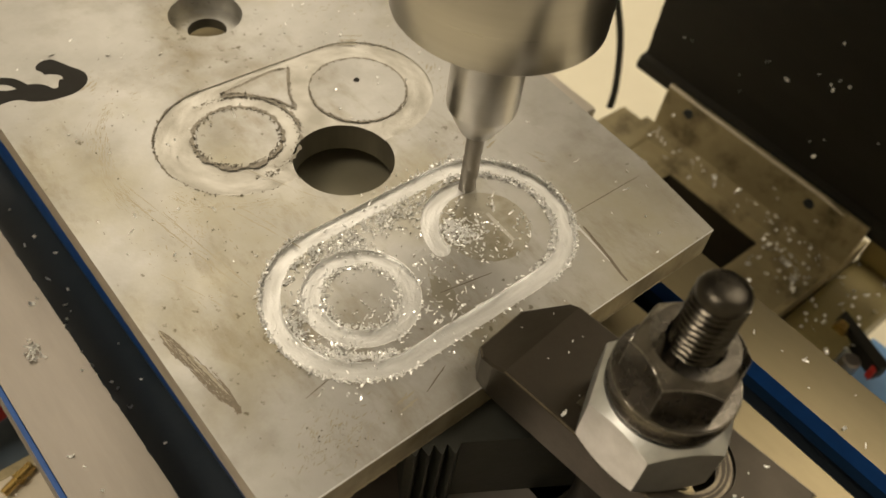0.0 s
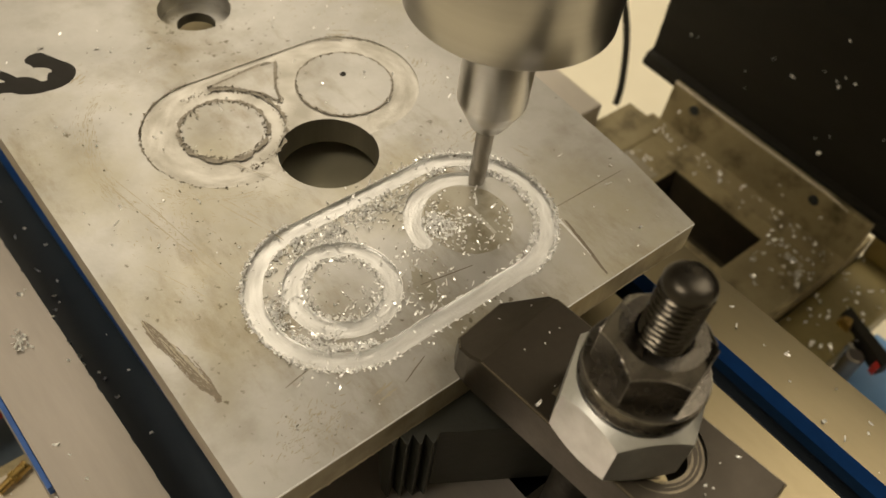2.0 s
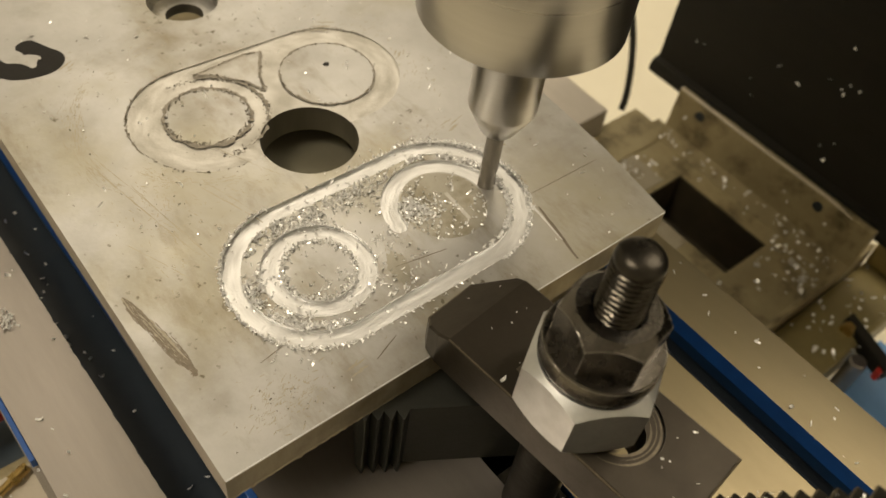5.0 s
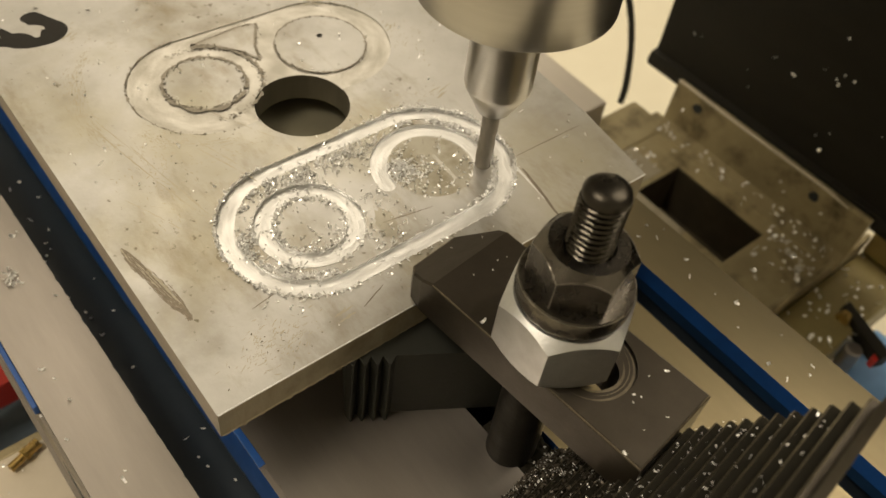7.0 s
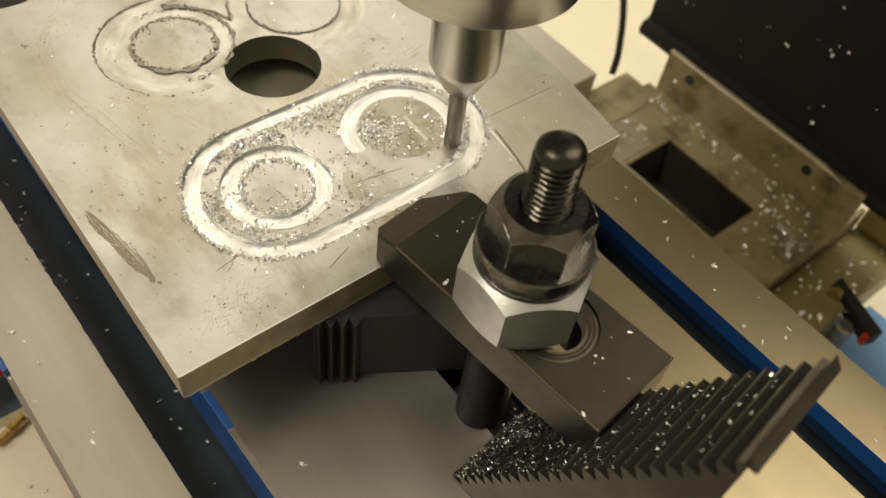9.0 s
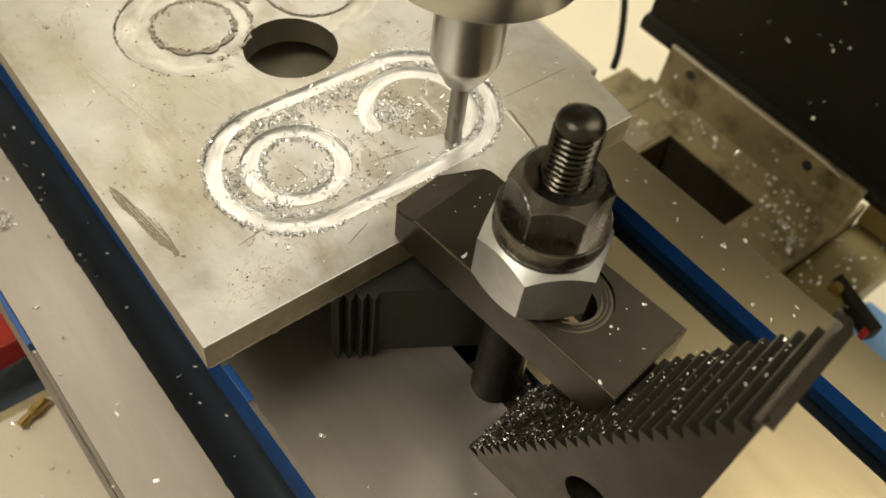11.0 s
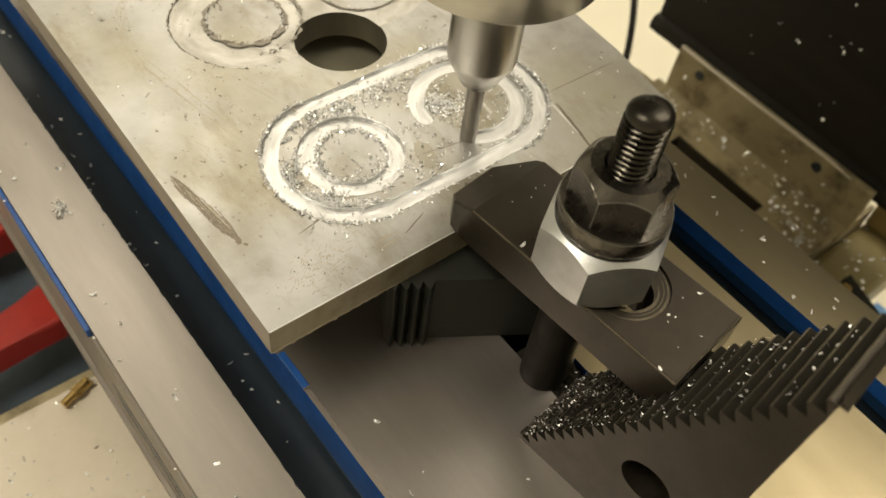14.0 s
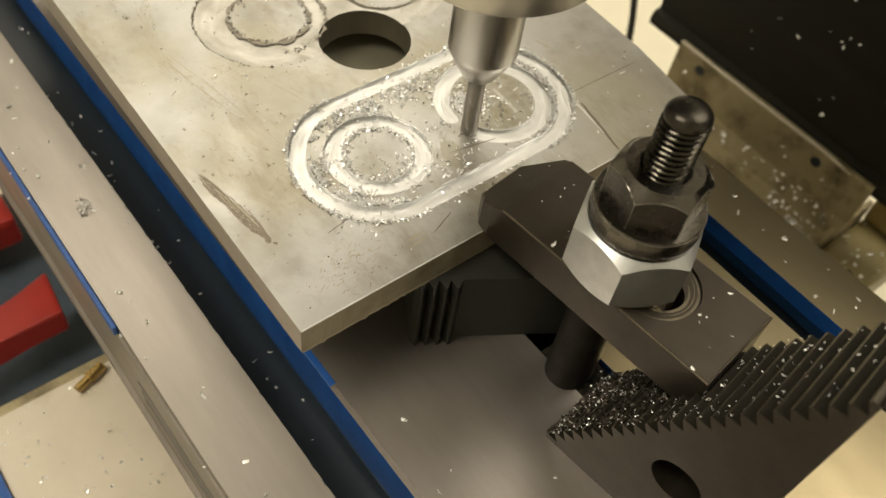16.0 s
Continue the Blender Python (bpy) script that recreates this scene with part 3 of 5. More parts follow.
def build_strap():
    strap = thing("clamp_strap", "black-oxide steel strap clamp with chamfered nose bearing on the plate", "clamp", (*STUD, 0.02))
    outline = [(-33.5, -11.4), (29.4, -11.2), (32.7, -11.1), (36.6, -10.0), (39.2, -7.5), (39.5, 7.3), (31.9, 15.4), (29.4, 15.4), (-33.0, 15.5)]
    slot = [clamp_xy(u, v) for u, v in [(14, -5.3), (14, 6.5)] + [(-11.0 - 5.9 * math.sin(a), 0.6 + 5.9 * math.cos(a)) for a in [math.pi * k / 14 for k in range(15)]]]
    dish = [clamp_xy(-9.2 + 10.8 * math.cos(a), 1.8 + 10.4 * math.sin(a)) for a in [2 * math.pi * k / 48 for k in range(48)]]
    rim = [clamp_xy(u, v) for u, v in outline]
    rim_in = inset(rim, 0.55)

    def spot(p):
        if inside(p, slot):
            return None
        return (12.75, 0) if inside(p, dish) else (13.4, 0)

    heel = [p for p, (u, v) in zip(rim_in, outline) if u < 29.45]

    bm = relief([heel, slot, dish], spot, 12.7, (*STUD, 0.02))
    part("strap_top", bm, BLACK_STEEL, strap)
    lower = bmesh.new()
    rings = []
    nose = [max(0.0, min(1.0, (u - 29.5) / 9.5)) for u, v in outline]
    for loop, z in ((inset(rim, 0.4), 0.0), (rim, 0.4), (rim, 12.8), (rim_in, 13.37)):
        rings.append([lower.verts.new((x - STUD[0], y - STUD[1], z - (4.8 * d if z > 5 else 0))) for (x, y), d in zip(loop, nose)])
    for a, b in zip(rings, rings[1:]):
        for k in range(len(a)):
            lower.faces.new((a[k], a[(k + 1) % len(a)], b[(k + 1) % len(a)], b[k]))
    lower.faces.new([v for v, (u, w) in zip(rings[-1], outline) if u > 29.35])
    hole_lo = [lower.verts.new((x - STUD[0], y - STUD[1], 0.0)) for x, y in slot]
    hole_hi = [lower.verts.new((x - STUD[0], y - STUD[1], 12.74)) for x, y in slot]
    for k in range(len(slot)):
        q = (k + 1) % len(slot)
        lower.faces.new((hole_lo[k], hole_lo[q], hole_hi[q], hole_hi[k]))
    strap_body = part("strap_body", lower, BLACK_STEEL, strap)
    for r0, r1, a0, a1 in ((9.7, 10.35, 100, 262), (7.5, 8.3, 130, 240), (8.8, 9.1, 110, 230), (6.7, 7.6, 225, 262)):
        wear = bmesh.new()
        rows = []
        for k in range(31):
            a = radians(a0 + (a1 - a0) * k / 30)
            w = math.sin(math.pi * k / 30)
            rows.append([wear.verts.new((*(Vector(clamp_xy(-9.2 + r * math.cos(a), 1.8 + r * math.sin(a))) - Vector(STUD)), 12.745)) for r in (r0, r0 + (r1 - r0) * w)])
        for p, q in zip(rows, rows[1:]):
            wear.faces.new((p[0], q[0], q[1], p[1]))
        part("wear_ring", wear, WORN_EDGE, strap_body, "rubbed bright ring round the slot")
    rub = inset(rim, 0.28)
    for (p, q), nn in zip(((0, 1), (7, 8), (8, 0), (3, 4), (4, 5)), range(5)):
        z = [13.05 - 4.8 * nose[k] for k in (p, q)]
        part("worn_edge", tube([(rub[p][0] - STUD[0], rub[p][1] - STUD[1], z[0]), (rub[q][0] - STUD[0], rub[q][1] - STUD[1], z[1])], 0.22, 6), WORN_EDGE, strap_body, "edge rubbed bright")
    ON_TABLE.append(strap)


def hex_nut(name, label, af, z0, z1, material, bore, at, turn=0.0, flange=None, cut=0.95):
    nut = thing(name, label, "nut", (at[0], at[1], z0))
    h = z1 - z0
    rc = af / math.sqrt(3)
    bm = bmesh.new()
    # a prism whose corners are cut by cones above and below
    n = 72
    zs = []
    for k in range(n):
        a = 2 * math.pi * k / n
        r = (af / 2) / math.cos((a + math.pi / 6) % (math.pi / 3) - math.pi / 6)
        zs.append((a + radians(turn), r, max(0.0, (r - af / 2 * cut) * (1.15 if flange else 0.8))))
    base = flange[1] if flange else 0.0

    def ringv(rz):
        return [bm.verts.new((r * math.cos(a), r * math.sin(a), z)) for a, r, z in rz]

    loops = [ringv([(a, bore, base) for a, r, c in zs]), ringv([(a, af / 2 * 0.96, base) for a, r, c in zs]),
             ringv([(a, r, base + (c if not flange else 0.02)) for a, r, c in zs]), ringv([(a, r, h - c) for a, r, c in zs]),
             ringv([(a, af / 2 * cut, h) for a, r, c in zs]), ringv([(a, bore + 0.45, h) for a, r, c in zs]), ringv([(a, bore + 0.3, h - 0.15) for a, r, c in zs]), ringv([(a, bore, h - 1.2) for a, r, c in zs])]
    for a, b in zip(loops, loops[1:] + loops[:1]):
        for k in range(n):
            bm.faces.new((a[k], a[(k + 1) % n], b[(k + 1) % n], b[k]))
    part("nut_body", bm, material, nut, smooth=True)
    if not flange:
        coil = [(bore - 0.05 - 0.5 * (k % 2), 0.4 + (h - 1.8) * k / 16) for k in range(17)]
        part("inner_thread", lathe(coil, n=48), BLACK_STEEL, nut, "dark threaded bore", smooth=True)
        part("washer_face", lathe([(bore + 1.2, h - 0.02), (bore + 1.3, h + 0.0), (af / 2 * 0.9, h + 0.0), (af / 2 * 0.915, h - 0.02)], n=72), material, nut, smooth=True)
    if flange:
        fr, fh = flange
        part("washer_ring", lathe([(bore, 0), (fr - 0.9, 0), (fr - 0.6, 0.3), (fr - 0.6, 1.1), (fr - 1.1, 1.35), (bore, 1.35)], n=72), material, nut, "thin captive washer ring", smooth=True)
        part("flange", lathe([(bore, 1.4), (fr - 0.5, 1.4), (fr, 1.8), (fr, fh * 0.9), (fr - 0.4, fh + 0.01), (fr - 2.4, fh + 0.03), (bore, fh + 0.03)], n=72), material, nut, smooth=True)
        part("worn_rim", tube([((fr - 0.16) * math.cos(2 * math.pi * k / 60), (fr - 0.16) * math.sin(2 * math.pi * k / 60), fh * 0.93) for k in range(61)], 0.14, 6), BRIGHT_EDGE, nut, "flange rim with wear and highlight in its colour", smooth=True)
        rub = [Vector((r * math.cos(a), r * math.sin(a), h - c)) for a, r, c in zs]
        part("worn_edge", tube(rub + rub[:1], 0.16, 6), BRIGHT_EDGE, nut, "chamfer edge with wear and highlight in its colour", smooth=True)
        for k in range(6, n, 12):
            a, r, c = zs[k]
            part("worn_edge", tube([((r - 0.06) * math.cos(a), (r - 0.06) * math.sin(a), z) for z in (base + 0.1, base + 0.5 * (h - c - base), h - c)], 0.13, 6), BRIGHT_EDGE, nut, "corner with wear and highlight in its colour", smooth=True)
    ON_TABLE.append(nut)
    return nut


def build_stud():
    stud = thing("threaded_stud", "oily black threaded clamping stud standing in the middle table slot", "stud", (*STUD, TABLE_Z - 19.9))
    zb = TABLE_Z - 19.9
    top = 64.0
    bm = bmesh.new()
    pitch, n, per = 1.5, 40, 8
    z_lo, z_hi = 38.0, top - 3.4
    rows = []
    turns = (z_hi - z_lo) / pitch
    m = int(turns * per)
    for i in range(m + 1):
        z = z_lo + (z_hi - z_lo) * i / m
        row = []
        for k in range(n):
            a = 2 * math.pi * k / n
            ph = ((z - z_lo) / pitch - k / n) % 1.0
            w = abs(2 * ph - 1)
            r = 4.15 + 0.92 * min(1, max(0, (w - 0.12) / 0.7)) + 0.10 * noise.noise(Vector((2.2 * math.cos(a), 2.2 * math.sin(a), z * 0.9)))
            row.append(bm.verts.new((r * math.cos(a), r * math.sin(a), z - zb)))
        rows.append(row)
    for a, b in zip(rows, rows[1:]):
        for k in range(n):
            bm.faces.new((a[k], a[(k + 1) % n], b[(k + 1) % n], b[k]))
    bm.faces.new(rows[0][::-1])
    crown = lathe([(0, top - 0.05), (1.2, top - 0.1), (2.4, top - 0.28), (3.4, top - 0.62), (4.2, top - 1.15), (4.7, top - 1.8), (4.93, top - 2.5), (4.9, top - 3.1), (4.5, top - 3.5), (0, top - 3.5)], n=48)
    for v in crown.verts:
        v.co.z -= zb
    part("crown", crown, CROWN, stud, "blunt oily stud end", smooth=True)
    part("thread", bm, WET_STEEL, stud, smooth=True)
    part("shank", lathe([(0, 19), (4.95, 19), (4.95, 96.1), (0, 96.1)], n=40), BLACK_STEEL, stud, smooth=True)
    part("collar", lathe([(0, 0), (6.3, 0), (6.3, 56), (5.6, 56.7), (0, 56.7)], -2.5, 1.0, n=40), DARK_SLEEVE, stud, "oily brown sleeve under the strap", smooth=True)
    ON_TABLE.append(stud)


def build_nuts():
    hex_nut("hex_nut", "large zinc-plated hexagon nut used as a spacer on the strap", 27.0, 13.5, 30.0, ZINC, 9.2, STUD, 0, None, 0.93)
    hex_nut("flange_nut", "black oily flange nut screwed on the stud", 19.4, 30.0, 47.2, OILY_STEEL, 5.2, STUD, -16.5, (12.7, 6.2), 0.87)


def build_step_block():
    """Sawtooth block under the heel of the strap: it rises away from the plate."""
    ax, ay = 48.0, -43.5
    a = radians(TURN_C)
    dx, dy = math.sin(a), -math.cos(a)
    wx, wy = math.cos(a), math.sin(a)
    blk = thing("step_block", "black steel step block with sawtooth slope full of chips", "step block", (ax, ay, TABLE_Z))
    z_lo, z_hi, length, width, teeth = 1.3, 94.0, 50.5, 27.2, 25
    prof = [(0, 0), (0, z_lo)]
    sl = math.hypot(length, z_hi - z_lo)
    tx, tz = length / sl, (z_hi - z_lo) / sl
    for k in range(teeth):
        p0, pitch, d = sl * k / teeth, sl / teeth, 2.9
        prof.append((tx * p0, z_lo + tz * p0))
        prof.append((tx * (p0 + 0.16 * pitch), z_lo + tz * (p0 + 0.16 * pitch)))
        sm = p0 + 0.52 * pitch
        prof.append((tx * sm + tz * d, z_lo + tz * sm - tx * d))
    prof += [(length - 0.5, z_hi - 0.4), (length, z_hi - 1.2), (length, 0)]
    clean = []
    for p in prof:
        if not clean or math.hypot(p[0] - clean[-1][0], p[1] - clean[-1][1]) > 1e-3:
            clean.append(p)
    hole_c, hole_r = (33.0, 27.5), 6.6
    loop = [(hole_c[0] + hole_r * math.cos(2 * math.pi * k / 28), hole_c[1] + hole_r * math.sin(2 * math.pi * k / 28)) for k in range(28)]
    vs = [Vector(p) for p in clean] + [Vector(p) for p in loop]
    ed = [(i, (i + 1) % len(clean)) for i in range(len(clean))] + [(len(clean) + i, len(clean) + (i + 1) % 28) for i in range(28)]
    v2, _, faces, _, _, _ = geometry.delaunay_2d_cdt(vs, ed, [], 1, 1e-4)
    bm = bmesh.new()
    near = [bm.verts.new((dx * v.x, dy * v.x, v.y)) for v in v2]
    far = [bm.verts.new((dx * v.x + wx * width, dy * v.x + wy * width, v.y)) for v in v2]
    count = {}
    for f in faces:
        c = sum((v2[i] for i in f), Vector((0, 0))) / len(f)
        if inside((c.x, c.y), loop):
            continue
        bm.faces.new([near[i] for i in f])
        bm.faces.new([far[i] for i in reversed(f)])
        for i, j in zip(f, f[1:] + f[:1]):
            count.setdefault((min(i, j), max(i, j)), []).append((i, j))
    for l in count.values():
        if len(l) == 1:
            i, j = l[0]
            f = bm.faces.new((near[j], near[i], far[i], far[j]))
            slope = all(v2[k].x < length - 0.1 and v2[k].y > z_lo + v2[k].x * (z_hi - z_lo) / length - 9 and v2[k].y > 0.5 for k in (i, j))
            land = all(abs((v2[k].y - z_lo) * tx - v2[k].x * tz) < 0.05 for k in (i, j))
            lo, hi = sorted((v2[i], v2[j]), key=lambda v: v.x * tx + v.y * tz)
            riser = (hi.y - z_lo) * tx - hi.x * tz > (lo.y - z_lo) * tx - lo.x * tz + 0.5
            # Lands and risers get the lit colour, recess faces the shaded one.
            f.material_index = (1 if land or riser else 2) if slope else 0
    part("block_body", bm, [BLACK_STEEL, LIT_TEETH, SWARF_GAP], blk)
    ON_TABLE.append(blk)


def build_support_block():
    blk = thing("support_block", "black serrated steel block standing on the table under the plate edge", "step block", (33.2, 0.6, TABLE_Z))
    d, n = Vector((0.85, -0.53)).normalized(), Vector((0.53, 0.85)).normalized()
    start = Vector((1.0, -1.0))
    pts = []
    for k in range(4):
        for off, dep in ((0, 2.6), (1.4, 0.0), (1.8, 0.0)):
            p = start + d * (k * 3.1 + off) + n * dep
            pts.append((p.x, p.y))
    e = start + d * 12.6 + n * 2.6
    f = start + d * 62 + n * 2.6
    pts += [(e.x, e.y), (f.x, f.y), tuple(f + n * 24), tuple(start + n * 26.6)]
    part("block_body", prism(pts, 0, -PLATE_T - TABLE_Z - 0.05), DARK_BLOCK, blk)
    ON_TABLE.append(blk)


def build_parallel():
    bar = thing("parallel_bar", "oily grey steel parallel bar lying on the table under the plate", "parallel bar", (71, 80, TABLE_Z))
    part("bar_body", box(-24, 24, -34, 34, 0, 22, 0.8), PARALLEL, bar)
    ON_TABLE.append(bar)


build_parallel()
build_strap()
build_stud()
build_nuts()
build_step_block()
build_support_block()


# ---- the machine behind and below ----
def build_base():
    at = (170, 0, -175)
    base = thing("machine_base", "oily brown cast-iron machine base with a square pocket", "machine base", at, kind="structure")
    hx0, hx1, hy0, hy1, fz = 156.5, 188.5, -21.3, 35, -130
    bm = box(60, hx0, -52, 72, -160, fz)
    box(hx1, 212, -52, 72, -160, fz, 0, bm)
    box(hx0, hx1, hy1, 72, -160, fz, 0, bm)
    box(hx0, hx1, -52, hy0, -160, fz, 0, bm)
    part("pocket_floor", shifted(bm, at), CAST, base)
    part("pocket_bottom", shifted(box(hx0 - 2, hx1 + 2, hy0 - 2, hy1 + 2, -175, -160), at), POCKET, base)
    # Sheets added just inside the pocket to darken its sides.
    dark_sheets = box(hx0 + 0.02, hx0 + 0.4, hy0 + 0.02, hy1 - 0.02, -160, -130.6)
    box(hx1 - 0.4, hx1 - 0.02, hy0 + 0.02, hy1 - 0.02, -160, -130.6, 0, dark_sheets)
    box(hx0 + 0.4, hx1 - 0.4, hy0 + 0.02, hy0 + 0.4, -160, -130.6, 0, dark_sheets)
    box(hx0 + 0.4, hx1 - 0.4, hy1 - 0.4, hy1 - 0.02, -160, -130.6, 0, dark_sheets)
    part("pocket_shade_sheets", shifted(dark_sheets, at), POCKET, base, "thin dark sheets with the pocket's shade in their colour")
    wall = bmesh.new()
    prof = [(199, -130.0), (203.2, -122), (204.2, -99.5), (204.6, -98.5), (205.4, -98.1), (207.2, -98.1), (207.2, -130.0)]
    a = [wall.verts.new((x, 62, z)) for x, z in prof]
    b = [wall.verts.new((x, -56, z)) for x, z in prof]
    for i in range(len(prof)):
        j = (i + 1) % len(prof)
        wall.faces.new((a[i], a[j], b[j], b[i]))
    wall.faces.new(a)
    wall.faces.new(b[::-1])
    part("back_wall", shifted(wall, at), CAST, base)
    mound = bmesh.new()
    rows = []
    for x, lift in ((140, -7), (156, -2), (172, 0), (186, 1), (198, 0), (206, -3)):
        rows.append([mound.verts.new((x, y, min(-129, z + lift) if z > -130 else -131)) for y, z in ((58, -131), (60, -127), (63, -121), (67, -117), (71, -115.4), (75, -115), (79, -116.5), (82, -120), (84, -126), (84.5, -131))])
    for a, b in zip(rows, rows[1:]):
        for k in range(len(a) - 1):
            mound.faces.new((a[k], a[k + 1], b[k + 1], b[k]))
    mound.faces.new(rows[0])
    mound.faces.new(rows[-1][::-1])
    part("end_lip", shifted(mound, at), CAST, base, smooth=True)
    part("bare_pad", shifted(box(128, 178, 37.5, 61, -131, -129.6, 0.3), at), SADDLE_BARE, base, "bare pale metal beside the pocket")
    part("bare_pad", shifted(box(139, 156.3, 2, 37.4, -131, -129.6, 0.3), at), SADDLE_BARE, base, "bare pale metal beside the pocket")
    part("front_lip", shifted(box(140, 232, -54.5, -52, -150, -126, 0.6), at), CAST, base)
    part("guide_way", shifted(box(152, 174.5, 80.5, 330, -135, -113, 1.0), at), PALE_WAY, base, "bare ground guide way")
    part("rim_edge", shifted(tube([(205.0, 62, -98.3), (204.6, 20, -98.4), (204.9, -30, -98.3), (205.0, -56, -100.5)], 0.75, 8), at), SADDLE, base, "thin pale rim edge")
    # Dark plugs put the screw holes' shade into colour.
    for y in (46, -28):
        part("screw_hole", shifted(tube([(206.0, y, -105), (203.4, y, -105.4)], 2.6, 16), at), DARK_SLOT, base)


def build_cover():
    cover = thing("column_cover", "black rubber way cover on the column, speckled with chips", "way cover", (212, 0, -105.5))
    bm = bmesh.new()
    prof = [(0, 9)]
    z = 9
    while z < 250:
        prof += [(0.25, z + 7), (0, z + 14)]
        z += 14
    prof += [(12, z), (12, 9)]
    a = [bm.verts.new((x, 85.5, zz)) for x, zz in prof]
    b = [bm.verts.new((x, -330, zz)) for x, zz in prof]
    for i in range(len(prof)):
        j = (i + 1) % len(prof)
        bm.faces.new((a[i], a[j], b[j], b[i]))
    bm.faces.new(a)
    bm.faces.new(b[::-1])
    part("cover_sheet", bm, RUBBER, cover)
    hem = bmesh.new()
    hp = [(12, 0), (-2.5, 0), (-4.2, 1.5), (-4.6, 5), (-3, 8.6), (0, 9.4), (12, 9.4)]
    a = [hem.verts.new((x, 86.2, zz)) for x, zz in hp]
    b = [hem.verts.new((x, -330, zz)) for x, zz in hp]
    for i in range(len(hp)):
        j = (i + 1) % len(hp)
        hem.faces.new((a[i], a[j], b[j], b[i]))
    hem.faces.new(a)
    hem.faces.new(b[::-1])
    part("cover_hem", hem, RUBBER, cover, "thick folded lower edge")


def build_saddle():
    at = (-50, 30, -130)
    sad = thing("mill_saddle", "pale enamelled saddle casting under the table, strewn with chips", "machine saddle", at)
    part("saddle_top", shifted(box(-76, 150, -90, 56, -130, -109, 0.6), at), SADDLE, sad)
    part("saddle_rim", shifted(box(-76, 150, 56.02, 60, -130, -109.4, 0.8), at), CAST, sad, "bare grey rim")
    part("edge_trim", shifted(box(-79, -76.05, -90, 60, -134, -107, 0.5), at), BLUE, sad, "blue painted edge strip")
    ON_SADDLE.append(sad)
    fit = thing("oil_nipple", "small brass oil fitting on the saddle", "fitting", (-38, 52, -109))
    part("stem", tube([(-6, -2.2, 2.4), (-1, -0.3, 2.4)], 1.5, 14), BRASS, fit, smooth=True)
    part("collar", tube([(-1, -0.3, 2.4), (1, 0.4, 2.4)], 2.35, 6), BRASS, fit)
    part("barrel", tube([(1, 0.4, 2.4), (5, 2, 2.4)], 1.9, 14), BRASS, fit, smooth=True)
    ON_SADDLE.append(fit)


def build_clutter():
    red = thing("plastic_lever", "red plastic lever below the table", "lever", (-103, 118, -165))
    part("grip", prism([(-2, 21.5), (-4, -2.7), (-30.5, -3.3), (-80, -6), (-80, 2), (-23, 14)], 0, 14.5, None, 2.0), RED, red)
    part("pivot", lathe([(0, 14.5), (5, 14.5), (5, 17), (4, 18), (0, 18)], -62, -2, 24), RUBBER, red, "black pivot cap", smooth=True)
    dark = thing("red_case", "dark red case in the shade below the table", "case", (-118, 172, -170))
    part("case_body", box(-60, 14, 4, 60, 0, 18, 3), RED, dark)
    tray = thing("parts_tray", "blue-grey plastic tray with dark swarf under the table", "tray", (-115, 95, -190))
    part("tray_floor", box(-90, 95, -45, 130, 0, 5, 1), BLUE_GREY, tray)
    part("tray_rim", box(-90, 95, -49, -45.05, 0, 13, 1), BLUE_GREY, tray)
    cable = thing("power_cable", "black cable hanging beside the cover", "cable", (200.7, 89.4, -132))
    pts = [(200.7, 89.4, -132), (205.9, 92.8, -124), (213.5, 101.5, -110), (217.7, 109.3, -98), (218.5, 116.8, -85), (218, 126, -65), (216, 138, -35), (212, 150, 10), (205, 160, 70)]
    fine = []
    for i in range(len(pts) - 1):
        p0, p1, p2, p3 = (Vector(pts[max(0, min(len(pts) - 1, i + k))]) for k in (-1, 0, 1, 2))
        for s in range(5):
            t = s / 5
            fine.append(0.5 * (2 * p1 + (p2 - p0) * t + (2 * p0 - 5 * p1 + 4 * p2 - p3) * t * t + (3 * p1 - p0 - 3 * p2 + p3) * t ** 3))
    fine.append(Vector(pts[-1]))
    part("cable_sheath", shifted(tube(fine, 1.9, 12), pts[0]), RUBBER, cable, smooth=True)
    blk = thing("guide_block", "olive oily guide block beside the base", "block", (195, -72, -160))
    part("block_body", box(-50, 60, -11, 17, 0, 24, 3), OLIVE, blk)
    part("block_cap", box(34, 60, -14, 17, 24.05, 40, 2), OCHRE, blk, "yellow ochre cap")
    bar = thing("black_latch", "black bar latch with a red tip beside the base", "latch", (188, -84, -141))
    latch_bar = part("latch_bar", prism([(5, 13), (-1, 13), (-11, -15), (-5, -17)], 0, 9, None, 1.0), RUBBER, bar)
    part("latch_tip", prism([(-8.2, -11.5), (-12.4, -11.5), (-13.2, -14.5), (-9.2, -14.5)], 1, 7, None, 0.6), RED, latch_bar, "red plastic tip")
    part("latch_screw", tube([(-6, 9, 6.5), (-2, 9, 6.5)], 3.2, 14), BRASS, latch_bar, "brass screw head", smooth=True)
    pin = thing("steel_pin", "dull grey pin standing beside the latch", "pin", (176, -88, -159))
    part("pin_body", lathe([(0, 0), (4.2, 0), (4.2, 21), (3.4, 22), (0, 22)], n=24), GROUND_STEEL, pin, smooth=True)
    cap = thing("blue_guard", "light blue sheet guard", "guard", (168, -110, -165))
    part("guard_sheet", box(-50, 50, -34, 25, 0, 6, 1), LIGHT_BLUE, cap)


